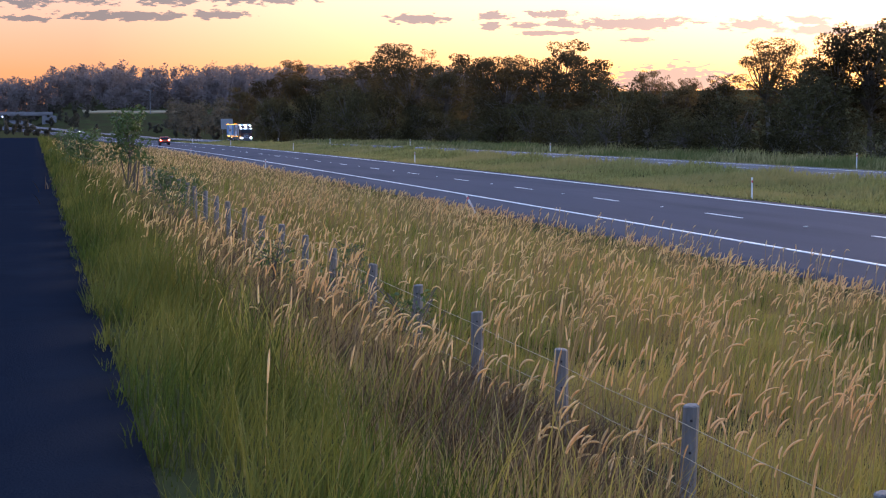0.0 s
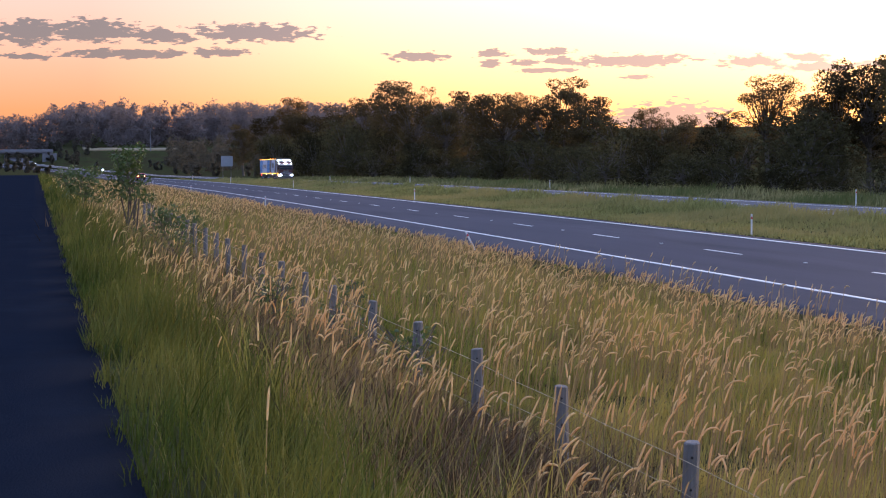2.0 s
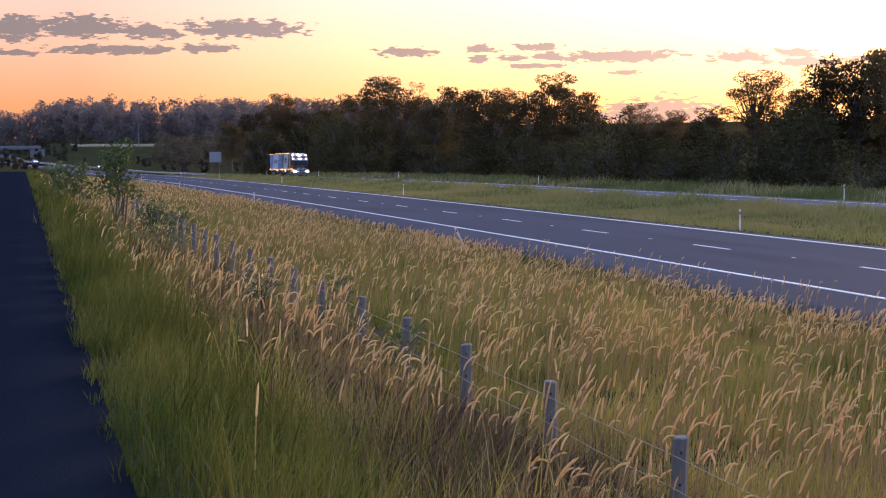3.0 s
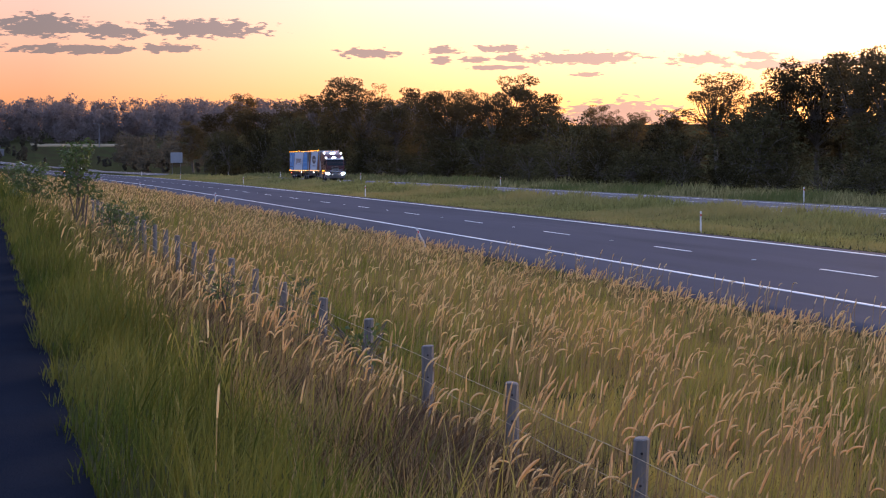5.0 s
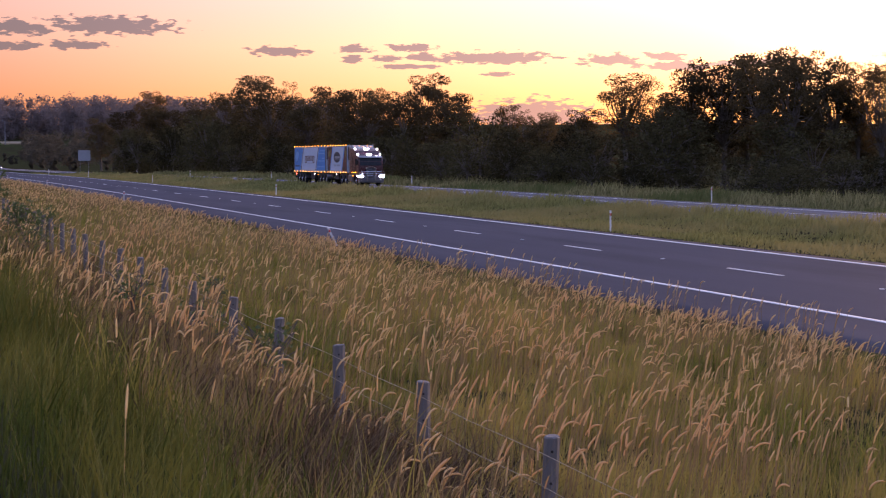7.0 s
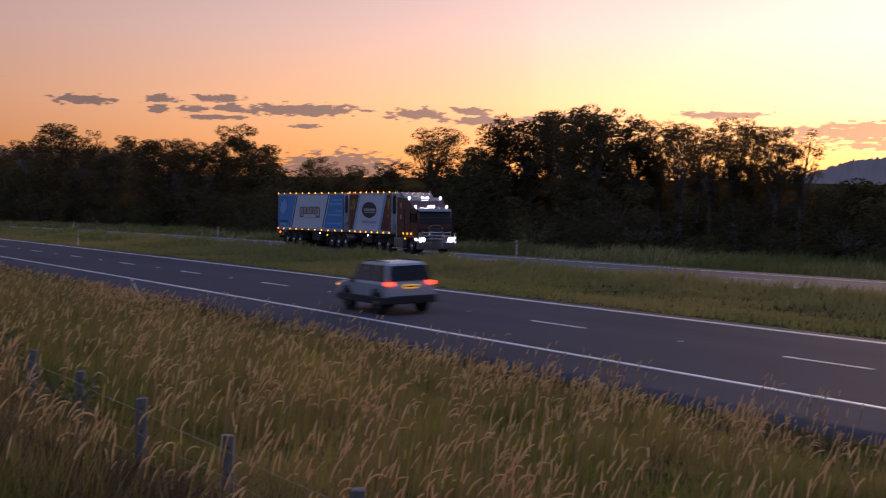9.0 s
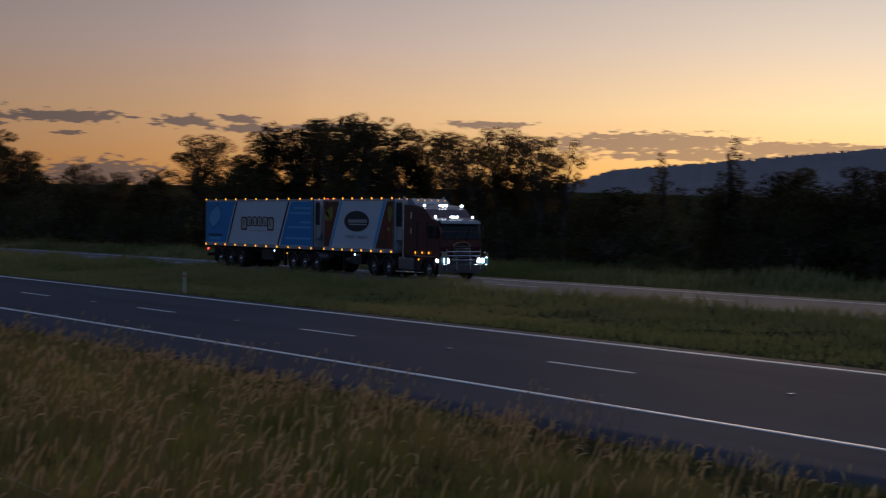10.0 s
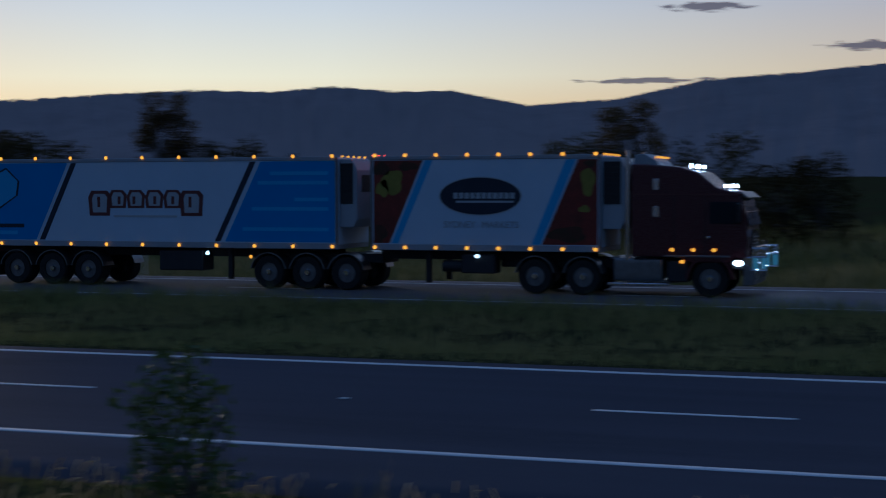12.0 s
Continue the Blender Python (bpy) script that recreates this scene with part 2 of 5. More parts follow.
M = {
    "soil": material("soil_and_thatch", (0.026, 0.024, 0.012), (0.060, 0.052, 0.026), 1.5, 0.95, bump=0.6, patch=(0.045, 0.050, 0.020), patch_scale=0.12, spec=0.0),
    "asphalt": material("road_asphalt", (0.050, 0.048, 0.058), (0.112, 0.106, 0.122), 0.6, 0.8, bump=0.2, fine=55, patch=(0.078, 0.075, 0.090), patch_scale=0.15, stretch=(1, 0.12, 1), spec=0.008),
    # the sky's sheen on the far carriageway is put into this paler colour
    "asphalt_sheen": material("sky_sheen_asphalt", (0.085, 0.080, 0.088), (0.125, 0.118, 0.126), 0.6, 0.8, bump=0.3, fine=55, patch=(0.105, 0.099, 0.106), patch_scale=0.15, stretch=(1, 0.12, 1), spec=0.1),
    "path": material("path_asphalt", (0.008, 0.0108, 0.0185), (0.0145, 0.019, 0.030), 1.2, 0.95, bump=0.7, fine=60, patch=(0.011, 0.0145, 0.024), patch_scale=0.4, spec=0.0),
    "line": material("line_paint", (0.60, 0.60, 0.60), (0.78, 0.78, 0.78), 2.0, 0.6, fine=30),
    "stud": material("road_stud", (0.6, 0.6, 0.58), (0.8, 0.8, 0.78), 5.0, 0.4),
    "grass_green": material("green_grass", (0.026, 0.044, 0.008), (0.31, 0.325, 0.062), 0.5, 0.65, island=0.4, through_light=0.3, patch=(0.40, 0.32, 0.090), patch_scale=0.25, spec=0.1),
    # lush green of its own, with shade put into the darker tone
    "grass_lush_shaded": material("lush_grass", (0.007, 0.016, 0.003), (0.105, 0.140, 0.024), 1.3, 0.65, island=0.3, through_light=0.3, patch=(0.15, 0.15, 0.033), patch_scale=0.8, spec=0.1),
    "grass_dry": material("dry_grass", (0.13, 0.092, 0.045), (0.47, 0.35, 0.16), 0.6, 0.75, island=0.6, through_light=0.25, patch=(0.23, 0.165, 0.080), patch_scale=0.3, spec=0.1),
    "seed": material("seed_head", (0.54, 0.39, 0.18), (0.95, 0.76, 0.41), 0.5, 0.8, island=0.55, through_light=0.45, patch=(0.80, 0.56, 0.29), patch_scale=0.3, spec=0.1),
    "median": material("median_grass", (0.11, 0.12, 0.040), (0.38, 0.36, 0.125), 0.2, 0.75, island=0.4, through_light=0.4, patch=(0.33, 0.28, 0.11), patch_scale=0.10, spec=0.1),
    "reed": material("reed_grass", (0.09, 0.095, 0.035), (0.42, 0.37, 0.17), 0.35, 0.75, island=0.6, through_light=0.4, patch=(0.13, 0.15, 0.05), patch_scale=0.08, spec=0.05),
    "leaf": material("gum_leaves", (0.036, 0.030, 0.015), (0.110, 0.084, 0.040), 0.3, 0.8, island=0.4, through_light=0.5, spec=0.04, each=0.4),
    # backlight through the sparse crowns is also put into this warmer leaf colour
    "leaf_airy": material("sparse_gum_leaves", (0.07, 0.048, 0.020), (0.17, 0.11, 0.042), 0.35, 0.8, island=0.5, through_light=0.6, spec=0.04, each=0.25),
    "leaf_bush": material("bush_leaves", (0.022, 0.021, 0.010), (0.092, 0.080, 0.036), 0.5, 0.85, island=0.35, through_light=0.3, spec=0.03, each=0.6),
    "leaf_weed": material("weed_leaves", (0.045, 0.075, 0.02), (0.11, 0.15, 0.045), 0.8, 0.5, island=0.6, through_light=0.35),
    "bark": material("gum_bark", (0.06, 0.05, 0.042), (0.16, 0.14, 0.12), 2.5, 0.9, bump=0.6),
    # distance haze is put into this pale, even leaf colour
    "far_wood": material("haze_tinted_forest", (0.165, 0.140, 0.138), (0.215, 0.185, 0.178), 0.02, 0.95, island=0.2, fine=2.0, through_light=0.5, spec=0.0),
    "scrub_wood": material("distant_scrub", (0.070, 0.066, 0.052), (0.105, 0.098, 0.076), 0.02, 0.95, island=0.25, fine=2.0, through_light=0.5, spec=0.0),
    # aerial haze over the range is put into this raised base colour
    "hill": material("haze_tinted_hill", (0.20, 0.172, 0.170), (0.29, 0.25, 0.245), 0.012, 0.95, fine=0.09, patch=(0.235, 0.205, 0.20), patch_scale=0.003, spec=0.0),
    "post": material("weathered_timber", (0.11, 0.102, 0.098), (0.24, 0.225, 0.215), 6.0, 0.9, bump=0.8, fine=60, stretch=(1, 1, 0.12)),
    "wire": material("galvanised_wire", (0.40, 0.34, 0.22), (0.55, 0.47, 0.32), 20, 0.55, metal=0.3),
    "white_post": material("white_plastic", (0.62, 0.62, 0.62), (0.8, 0.8, 0.8), 3, 0.5),
    "red_reflector": material("red_reflector", (0.5, 0.02, 0.02), (0.6, 0.03, 0.03), 3, 0.3),
    "concrete": material("grey_concrete", (0.15, 0.155, 0.17), (0.23, 0.235, 0.255), 0.5, 0.9),
    "field": material("dry_paddock", (0.18, 0.14, 0.08), (0.27, 0.21, 0.12), 0.05, 0.95, fine=1.0),
    "maroon": material("maroon_paint", (0.045, 0.007, 0.011), (0.06, 0.010, 0.014), 2, 0.28, spec=0.6),
    "chrome": material("chrome", (0.62, 0.63, 0.65), (0.75, 0.76, 0.78), 6, 0.18, metal=1.0),
    "steel": material("brushed_steel", (0.16, 0.165, 0.175), (0.26, 0.265, 0.28), 6, 0.35, metal=0.9),
    "black": material("black_steel", (0.012, 0.012, 0.013), (0.03, 0.03, 0.03), 4, 0.6),
    "rubber": material("tyre_rubber", (0.012, 0.012, 0.012), (0.025, 0.025, 0.024), 8, 0.9, bump=0.3),
    "glass": material("tinted_glass", (0.010, 0.014, 0.020), (0.014, 0.019, 0.026), 1, 0.12, spec=0.22),
    # white skin; the blue cast of the dawn light is put into its colour
    "box_white": material("blue_lit_white_skin", (0.42, 0.51, 0.62), (0.50, 0.59, 0.70), 0.7, 0.45),
    "box_grey": material("grey_panel", (0.24, 0.26, 0.29), (0.32, 0.34, 0.37), 0.8, 0.5),
    "blue": material("blue_graphic", (0.02, 0.20, 0.52), (0.03, 0.24, 0.58), 0.7, 0.45),
    "pale_blue": material("pale_blue_graphic", (0.10, 0.33, 0.62), (0.13, 0.38, 0.68), 0.7, 0.45),
    "navy": material("dark_navy_graphic", (0.012, 0.02, 0.035), (0.02, 0.03, 0.05), 1, 0.45),
    "fruit_red": material("red_fruit_graphic", (0.05, 0.02, 0.012), (0.20, 0.03, 0.022), 2.2, 0.45),
    "fruit_dark": material("dark_fruit_graphic", (0.02, 0.03, 0.01), (0.08, 0.02, 0.015), 3.0, 0.45),
    "fruit_yellow": material("yellow_fruit_graphic", (0.14, 0.13, 0.02), (0.26, 0.23, 0.04), 2.5, 0.45),
    "letter_red": material("brown_red_letter", (0.085, 0.03, 0.03), (0.12, 0.04, 0.038), 3, 0.45),
    "letter_grey": material("grey_letter", (0.34, 0.36, 0.38), (0.42, 0.44, 0.46), 3, 0.45),
    "silver": material("silver_car_paint", (0.34, 0.39, 0.47), (0.42, 0.47, 0.55), 1, 0.3, metal=0.3, spec=0.6),
    "grey_trim": material("dark_grey_trim", (0.016, 0.018, 0.021), (0.03, 0.032, 0.036), 3, 0.6),
    "plate": material("yellow_plate", (0.75, 0.42, 0.05), (0.82, 0.48, 0.07), 3, 0.5),
    "red_car": material("red_car_paint", (0.35, 0.03, 0.02), (0.42, 0.04, 0.03), 1, 0.3),
    "amber": glowing("amber_marker_light", (1.0, 0.36, 0.02), 5.0),
    "far_headlight": glowing("far_white_headlight", (0.9, 0.95, 1.0), 260.0),
    "far_tail": glowing("far_red_tail_light", (1.0, 0.12, 0.04), 70.0),
    "headlight": glowing("white_headlight", (0.88, 0.95, 1.0), 110.0),
    "spot": glowing("white_roof_light", (0.92, 0.96, 1.0), 45.0),
    "side_white": glowing("white_side_light", (0.9, 0.95, 1.0), 8.0),
    "bracken": material("dead_bracken", (0.045, 0.028, 0.015), (0.20, 0.130, 0.072), 0.8, 0.9, island=0.6, spec=0.05),
    # glow that stands for a reflection on the bull bar's polished ends
    "glint_blue": glowing("blue_white_bar_glint", (0.30, 0.75, 1.0), 0.4),
    "tail": glowing("red_tail_light", (1.0, 0.05, 0.02), 6.5),
    "tail_rear": glowing("red_marker_light", (1.0, 0.05, 0.03), 14.0),
    # the plate itself glows, in place of lamp light falling on it
    "plate_glow": glowing("glowing_plate", (1.0, 0.55, 0.08), 0.9),
}


# ------------------------------------------------------------ mesh helpers
def put_mesh(name, bm, mat):
    me = bpy.data.meshes.new(name)
    bm.to_mesh(me)
    bm.free()
    me.materials.append(M[mat])
    return me


def part(name, bm, mat, parent=None, label="", at=None):
    ob = new(name, put_mesh(name, bm, mat))
    ob.parent = parent
    if at is not None:
        ob.matrix_basis = at
    if label:
        tagged(ob, label)
    return ob


def thing(name, label, category, at=None, group="", kind=""):
    ob = new(name)
    ob.empty_display_size = 0.3
    if at is not None:
        ob.matrix_basis = at
    return tagged(ob, label, category, group, kind)


def raw_mesh(name, verts, faces, mat):
    """A mesh out of an array of points and arrays of faces (each n by 3 or n by 4)."""
    me = bpy.data.meshes.new(name)
    me.vertices.add(len(verts))
    me.vertices.foreach_set("co", np.asarray(verts, np.float32).ravel())
    sizes = np.concatenate([np.full(len(f), f.shape[1]) for f in faces])
    loops = np.concatenate([f.ravel() for f in faces])
    me.loops.add(len(loops))
    me.loops.foreach_set("vertex_index", loops.astype(np.int32))
    me.polygons.add(len(sizes))
    me.polygons.foreach_set("loop_start", (np.cumsum(sizes) - sizes).astype(np.int32))
    me.update(calc_edges=True)
    me.materials.append(M[mat])
    return me


def add_box(bm, x0, x1, y0, y1, z0, z1, bevel=0.0, segments=1):
    made = bmesh.ops.create_cube(bm, size=1, matrix=Matrix.LocRotScale(((x0 + x1) / 2, (y0 + y1) / 2, (z0 + z1) / 2), None, (abs(x1 - x0), abs(y1 - y0), abs(z1 - z0))))
    if bevel:
        edges = list({e for v in made["verts"] for e in v.link_edges})
        bmesh.ops.bevel(bm, geom=edges, offset=bevel, segments=segments, affect="EDGES", profile=0.7)
    return bm


def box(x0, x1, y0, y1, z0, z1, bevel=0.0, segments=1):
    return add_box(bmesh.new(), x0, x1, y0, y1, z0, z1, bevel, segments)


def add_tube(bm, a, b, r0, r1=None, sides=10, caps=True):
    a, b = Vector(a), Vector(b)
    turn = (b - a).to_track_quat("Z", "Y").to_matrix().to_4x4()
    bmesh.ops.create_cone(bm, cap_ends=caps, segments=sides, radius1=r0, radius2=r0 if r1 is None else r1, depth=(b - a).length, matrix=Matrix.Translation((a + b) / 2) @ turn)
    return bm


def tube(a, b, r0, r1=None, sides=10):
    return add_tube(bmesh.new(), a, b, r0, r1, sides)


def lens(centre, r, squash=(1, 1, 1), u=10, v=6):
    bm = bmesh.new()
    bmesh.ops.create_uvsphere(bm, u_segments=u, v_segments=v, radius=r, matrix=Matrix.LocRotScale(centre, None, squash))
    for f in bm.faces:
        f.smooth = True
    return bm


def prism(outline, x0, x1, bevel=0.0, segments=2):
    """An outline in y and z, drawn out from x0 to x1."""
    bm = bmesh.new()
    face = bm.faces.new([bm.verts.new((x0, y, z)) for y, z in outline])
    drawn = bmesh.ops.extrude_face_region(bm, geom=[face])["geom"]
    bmesh.ops.translate(bm, vec=(x1 - x0, 0, 0), verts=[g for g in drawn if isinstance(g, bmesh.types.BMVert)])
    bmesh.ops.recalc_face_normals(bm, faces=bm.faces)
    if bevel:
        bmesh.ops.bevel(bm, geom=list(bm.edges), offset=bevel, segments=segments, affect="EDGES", profile=0.7)
    return bm


def arch(y, z, r_in, r_out, x0, x1, start=10, stop=170, steps=12):
    """A mudguard: part of a ring round the axle at (y, z)."""
    bm = bmesh.new()
    rows = []
    for k in range(steps + 1):
        c, s = math.cos(radians(start + (stop - start) * k / steps)), math.sin(radians(start + (stop - start) * k / steps))
        rows.append([bm.verts.new((x, y + r * c, z + r * s)) for x, r in ((x0, r_in), (x1, r_in), (x1, r_out), (x0, r_out))])
    for p, q in zip(rows, rows[1:]):
        for k in range(4):
            bm.faces.new((p[k], p[(k + 1) % 4], q[(k + 1) % 4], q[k]))
    bm.faces.new(rows[0])
    bm.faces.new(rows[-1][::-1])
    bmesh.ops.recalc_face_normals(bm, faces=bm.faces)
    return bm

# ------------------------------------------------------------ the lie of the land
LINE_NEAR, LINE_FAR, DASH_X, DASH_Y = 20.22, 27.53, 23.88, 41.70
GRADE, CREST, CREST_FAR, SUPER = 0.00867, 1.472e-5, 1.9e-5, 0.0445


def along(y, k=CREST):
    """Height that the roads gain along their length: a gentle crest, then the rise to the far hill."""
    y = np.asarray(y, float)
    yy = np.clip(y, 0, 330)
    low = GRADE * np.where(y < 0, np.maximum(y, -150) * 0.5, yy) - k * yy * yy
    return low + np.interp(y, (330, 640, 805, 900, 960, 1050, 1200, 1600), (0, 0.1, 2.4, 5.6, 14, 19, 30, 34))


def bend(y):
    """The roads swing to the west, far off."""
    return -5.2e-4 * np.maximum(0, np.asarray(y, float) - 600) ** 2


def road_z(x, y):
    return SUPER * (np.asarray(x, float) - LINE_NEAR) + along(y)


def far_road_z(y):
    return 0.62 + along(y, CREST_FAR)


CUT_X = (-900, -60, -9, -7.2, 0.5, 0.85, 4, 8, 12, 14, 16.4, 17.3, 17.5, 28.1, 28.4, 33, 38.5, 39.2, 48.4, 50.5, 58, 90, 200, 800)
CUT_Z = (6, 2.6, 1.96, 1.94, 1.94, 1.90, 0.95, 0.52, 0.08, -0.12, -0.22, -0.135, -0.14, 0.25, 0.32, 0.15, 0.5, 0.54, 0.54, 0.35, 0.25, 0.6, 1.3, 9)
CUT_W = (0.5, 0.5, 0.5, 0.5, 0.5, 0.5, 0.7, 0.8, 0.9, 0.95, 1, 1, 1, 1, 1, 1, 1, 1, 1, 1, 1, 1, 1, 1)


def ground_z(x, y):
    x, y = np.asarray(x, float), np.asarray(y, float)
    near, far = along(y), along(y, CREST_FAR)
    blend = np.clip((x - 29) / 9, 0, 1)
    lie = near * (1 - blend) + far * blend
    return np.interp(x, CUT_X, CUT_Z) + np.interp(x, CUT_X, CUT_W) * lie


def grid_mesh(name, xs, ys, height, mat, depth=0.0, bent=False):
    gx, gy = np.meshgrid(xs, ys)
    gz = height(gx, gy)
    if bent:
        gx = gx + bend(gy)
    n, m = len(xs), len(ys)
    top = np.stack([gx, gy, gz], -1).reshape(-1, 3)
    k = (np.arange(m - 1)[:, None] * n + np.arange(n - 1)[None]).ravel()
    faces = [np.stack([k, k + 1, k + n + 1, k + n], 1)]
    if depth:
        top = np.concatenate([top, top - (0, 0, depth)])
        for edge, flip in ((np.arange(n), 1), (np.arange(n) + (m - 1) * n, 0), (np.arange(m) * n, 0), (np.arange(m) * n + n - 1, 1)):
            a, b = (edge[1:], edge[:-1]) if flip else (edge[:-1], edge[1:])
            faces.append(np.stack([a, b, b + n * m, a + n * m], 1))
    return raw_mesh(name, top, faces, mat)


def spaced(*stretches):
    return np.unique(np.concatenate([np.linspace(a, b, n) for a, b, n in stretches]))


ys_land = spaced((-3000, -200, 12), (-200, -10, 16), (-10, 60, 71), (60, 160, 41), (160, 520, 31), (520, 1200, 35), (1200, 4000, 10))
xs_land = np.unique(np.concatenate([spaced((-3000, -60, 10), (-60, -7.4, 12), (0.9, 17.2, 50), (28.3, 39, 24), (49, 70, 18), (70, 200, 16), (200, 4500, 16)), CUT_X]))


def rough_ground(x, y):
    bumps = 0.07 * (np.sin(x * 1.3 + 0.4 * y) * np.sin(y * 0.9 + 1.7) + 0.6 * np.sin(2.9 * x + y * 2.1))
    soft = np.clip((x - 1.2) / 2, 0, 1) * np.clip((15.5 - x) / 2, 0, 1) + np.clip((x - 29) / 2, 0, 1) * np.clip((38 - x) / 2, 0, 1) + np.clip((x - 52) / 10, 0, 3)
    return ground_z(x, y) + bumps * soft


tagged(new("ground", grid_mesh("ground", xs_land, ys_land, rough_ground, "soil")), "dark soil and thatch under the grass, open country", "ground", kind="structure")
ys_road = spaced((-400, -20, 20), (-20, 100, 61), (100, 930, 84))
tagged(new("road_1", grid_mesh("road_1", np.linspace(17.5, 28.1, 12), ys_road, road_z, "asphalt", 0.2, True)), "grey asphalt carriageway with two lanes, banked", "road", kind="structure")
tagged(new("road_2", grid_mesh("road_2", np.linspace(39.3, 48.3, 10), ys_road, lambda x, y: far_road_z(y) + 0 * x, "asphalt_sheen", 0.2, True)), "grey asphalt carriageway beyond the grassy median", "road", kind="structure")
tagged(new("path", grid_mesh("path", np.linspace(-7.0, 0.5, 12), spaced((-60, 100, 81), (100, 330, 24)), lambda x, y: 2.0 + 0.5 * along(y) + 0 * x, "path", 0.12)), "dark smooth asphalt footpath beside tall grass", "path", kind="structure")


def strip(name, x0, x1, y0, y1, lift, height, steps, label, category="road marking"):
    ys = np.linspace(y0, y1, steps)
    ob = new(name, grid_mesh(name, np.array([x0, x1]), ys, lambda x, y: height(x, y) + lift, "line", lift * 0.8, True))
    return tagged(ob, label, category, kind="structure")


strip("edge_line_1", LINE_NEAR - 0.09, LINE_NEAR + 0.09, -300, 900, 0.006, road_z, 160, "solid white painted edge line on the asphalt")
strip("edge_line_2", LINE_FAR - 0.09, LINE_FAR + 0.09, -300, 900, 0.006, road_z, 160, "solid white painted edge line on the asphalt")
strip("edge_line_3", 39.75, 39.9, -300, 900, 0.006, lambda x, y: far_road_z(y) + 0 * x, 160, "solid white painted edge line beside the median")
strip("edge_line_4", 46.7, 46.85, -300, 900, 0.006, lambda x, y: far_road_z(y) + 0 * x, 160, "solid white painted edge line on the far carriageway")
for k in range(-9, 36):
    y1 = DASH_Y + 12 * k
    tagged(strip("lane_dash", DASH_X - 0.06, DASH_X + 0.06, y1 - 3.1, y1, 0.006, road_z, 5, "white painted lane dash on grey asphalt"), group="lane dashes")
    tagged(strip("lane_dash", 43.24, 43.36, y1 + 1, y1 + 4, 0.006, lambda x, y: far_road_z(y) + 0 * x, 5, "white painted lane dash on grey asphalt"), group="far lane dashes")
    bm = box(-0.06, 0.06, -0.06, 0.06, 0, 0.02, 0.008)
    stud = part("road_stud", bm, "stud", None, "", Matrix.Translation((DASH_X, y1 + 4.2, float(road_z(DASH_X, y1 + 4.2)) + 0.001)))
    tagged(stud, "small white raised road stud between lane dashes", "road stud", "road studs")

# wooded range, far to the east
RIDGE_AZ = (34, 37.5, 39.8, 41.1, 43.2, 47.3, 50.1, 53.2, 56.5, 59.4, 62.4, 65, 67.1, 69.5, 71.5, 74.3, 77.6, 80.7, 83.6, 86.9, 95, 110, 130)
RIDGE_EL = (0.6, 1.0, 1.75, 2.15, 2.33, 2.66, 2.9, 3.25, 3.4, 3.62, 3.74, 3.68, 3.87, 3.66, 3.69, 3.12, 3.32, 3.95, 4.1, 4.36, 4.6, 3.5, 2.0)


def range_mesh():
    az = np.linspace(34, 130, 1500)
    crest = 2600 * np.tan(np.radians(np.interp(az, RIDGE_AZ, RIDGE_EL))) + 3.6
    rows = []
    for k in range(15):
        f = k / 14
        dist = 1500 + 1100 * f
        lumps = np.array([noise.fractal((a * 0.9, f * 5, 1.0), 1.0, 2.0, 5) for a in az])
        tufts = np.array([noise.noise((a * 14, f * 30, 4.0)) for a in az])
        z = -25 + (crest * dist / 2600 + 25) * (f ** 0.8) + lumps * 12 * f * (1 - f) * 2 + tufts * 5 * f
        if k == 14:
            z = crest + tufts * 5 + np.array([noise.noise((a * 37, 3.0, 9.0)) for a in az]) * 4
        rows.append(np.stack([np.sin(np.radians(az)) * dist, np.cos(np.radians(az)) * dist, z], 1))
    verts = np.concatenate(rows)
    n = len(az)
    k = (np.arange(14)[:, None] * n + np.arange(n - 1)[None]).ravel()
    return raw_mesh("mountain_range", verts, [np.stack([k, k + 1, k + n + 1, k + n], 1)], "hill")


tagged(new("mountain_range", range_mesh()), "long blue-grey wooded range on the horizon, haze put into its colour", "mountain", kind="structure")

# ------------------------------------------------------------ trees and bushes
dice = np.random.RandomState(7)
TOP = {}


def turned(n):
    """n random rotations, as 3 by 3 arrays."""
    q = dice.normal(size=(n, 4))
    q /= np.linalg.norm(q, axis=1)[:, None]
    w, x, y, z = q.T
    return np.stack([1 - 2 * (y * y + z * z), 2 * (x * y - z * w), 2 * (x * z + y * w), 2 * (x * y + z * w), 1 - 2 * (x * x + z * z), 2 * (y * z - x * w),
                     2 * (x * z - y * w), 2 * (y * z + x * w), 1 - 2 * (x * x + y * y)], 1).reshape(-1, 3, 3)


def leaves(points, size):
    """A pointed leaf spray at each point, turned at random."""
    n = len(points)
    shape = np.array([(-0.5, -0.22, 0), (0.5, -0.05, 0.05), (-0.1, 0.30, 0)])
    each = np.einsum("nij,kj->nki", turned(n), shape) * (size * dice.uniform(0.6, 1.3, n))[:, None, None]
    verts = (points[:, None] + each).reshape(-1, 3)
    return verts, np.arange(3 * n).reshape(-1, 3)


def clumped(clumps, count):
    """Points in the outer part of each clump (x, y, z, radius)."""
    out = []
    for x, y, z, r in clumps:
        n = max(6, int(count * r * r))
        d = dice.normal(size=(n, 3))
        d /= np.linalg.norm(d, axis=1)[:, None]
        reach = r * dice.uniform(0.45, 1.08, n) ** 0.6
        stray = dice.uniform(0, 1, n) < 0.14
        reach[stray] *= dice.uniform(1.0, 1.3, int(stray.sum()))
        out.append(d * reach[:, None] * (1, 1, 0.72) + (x, y, z))
    return np.concatenate(out)


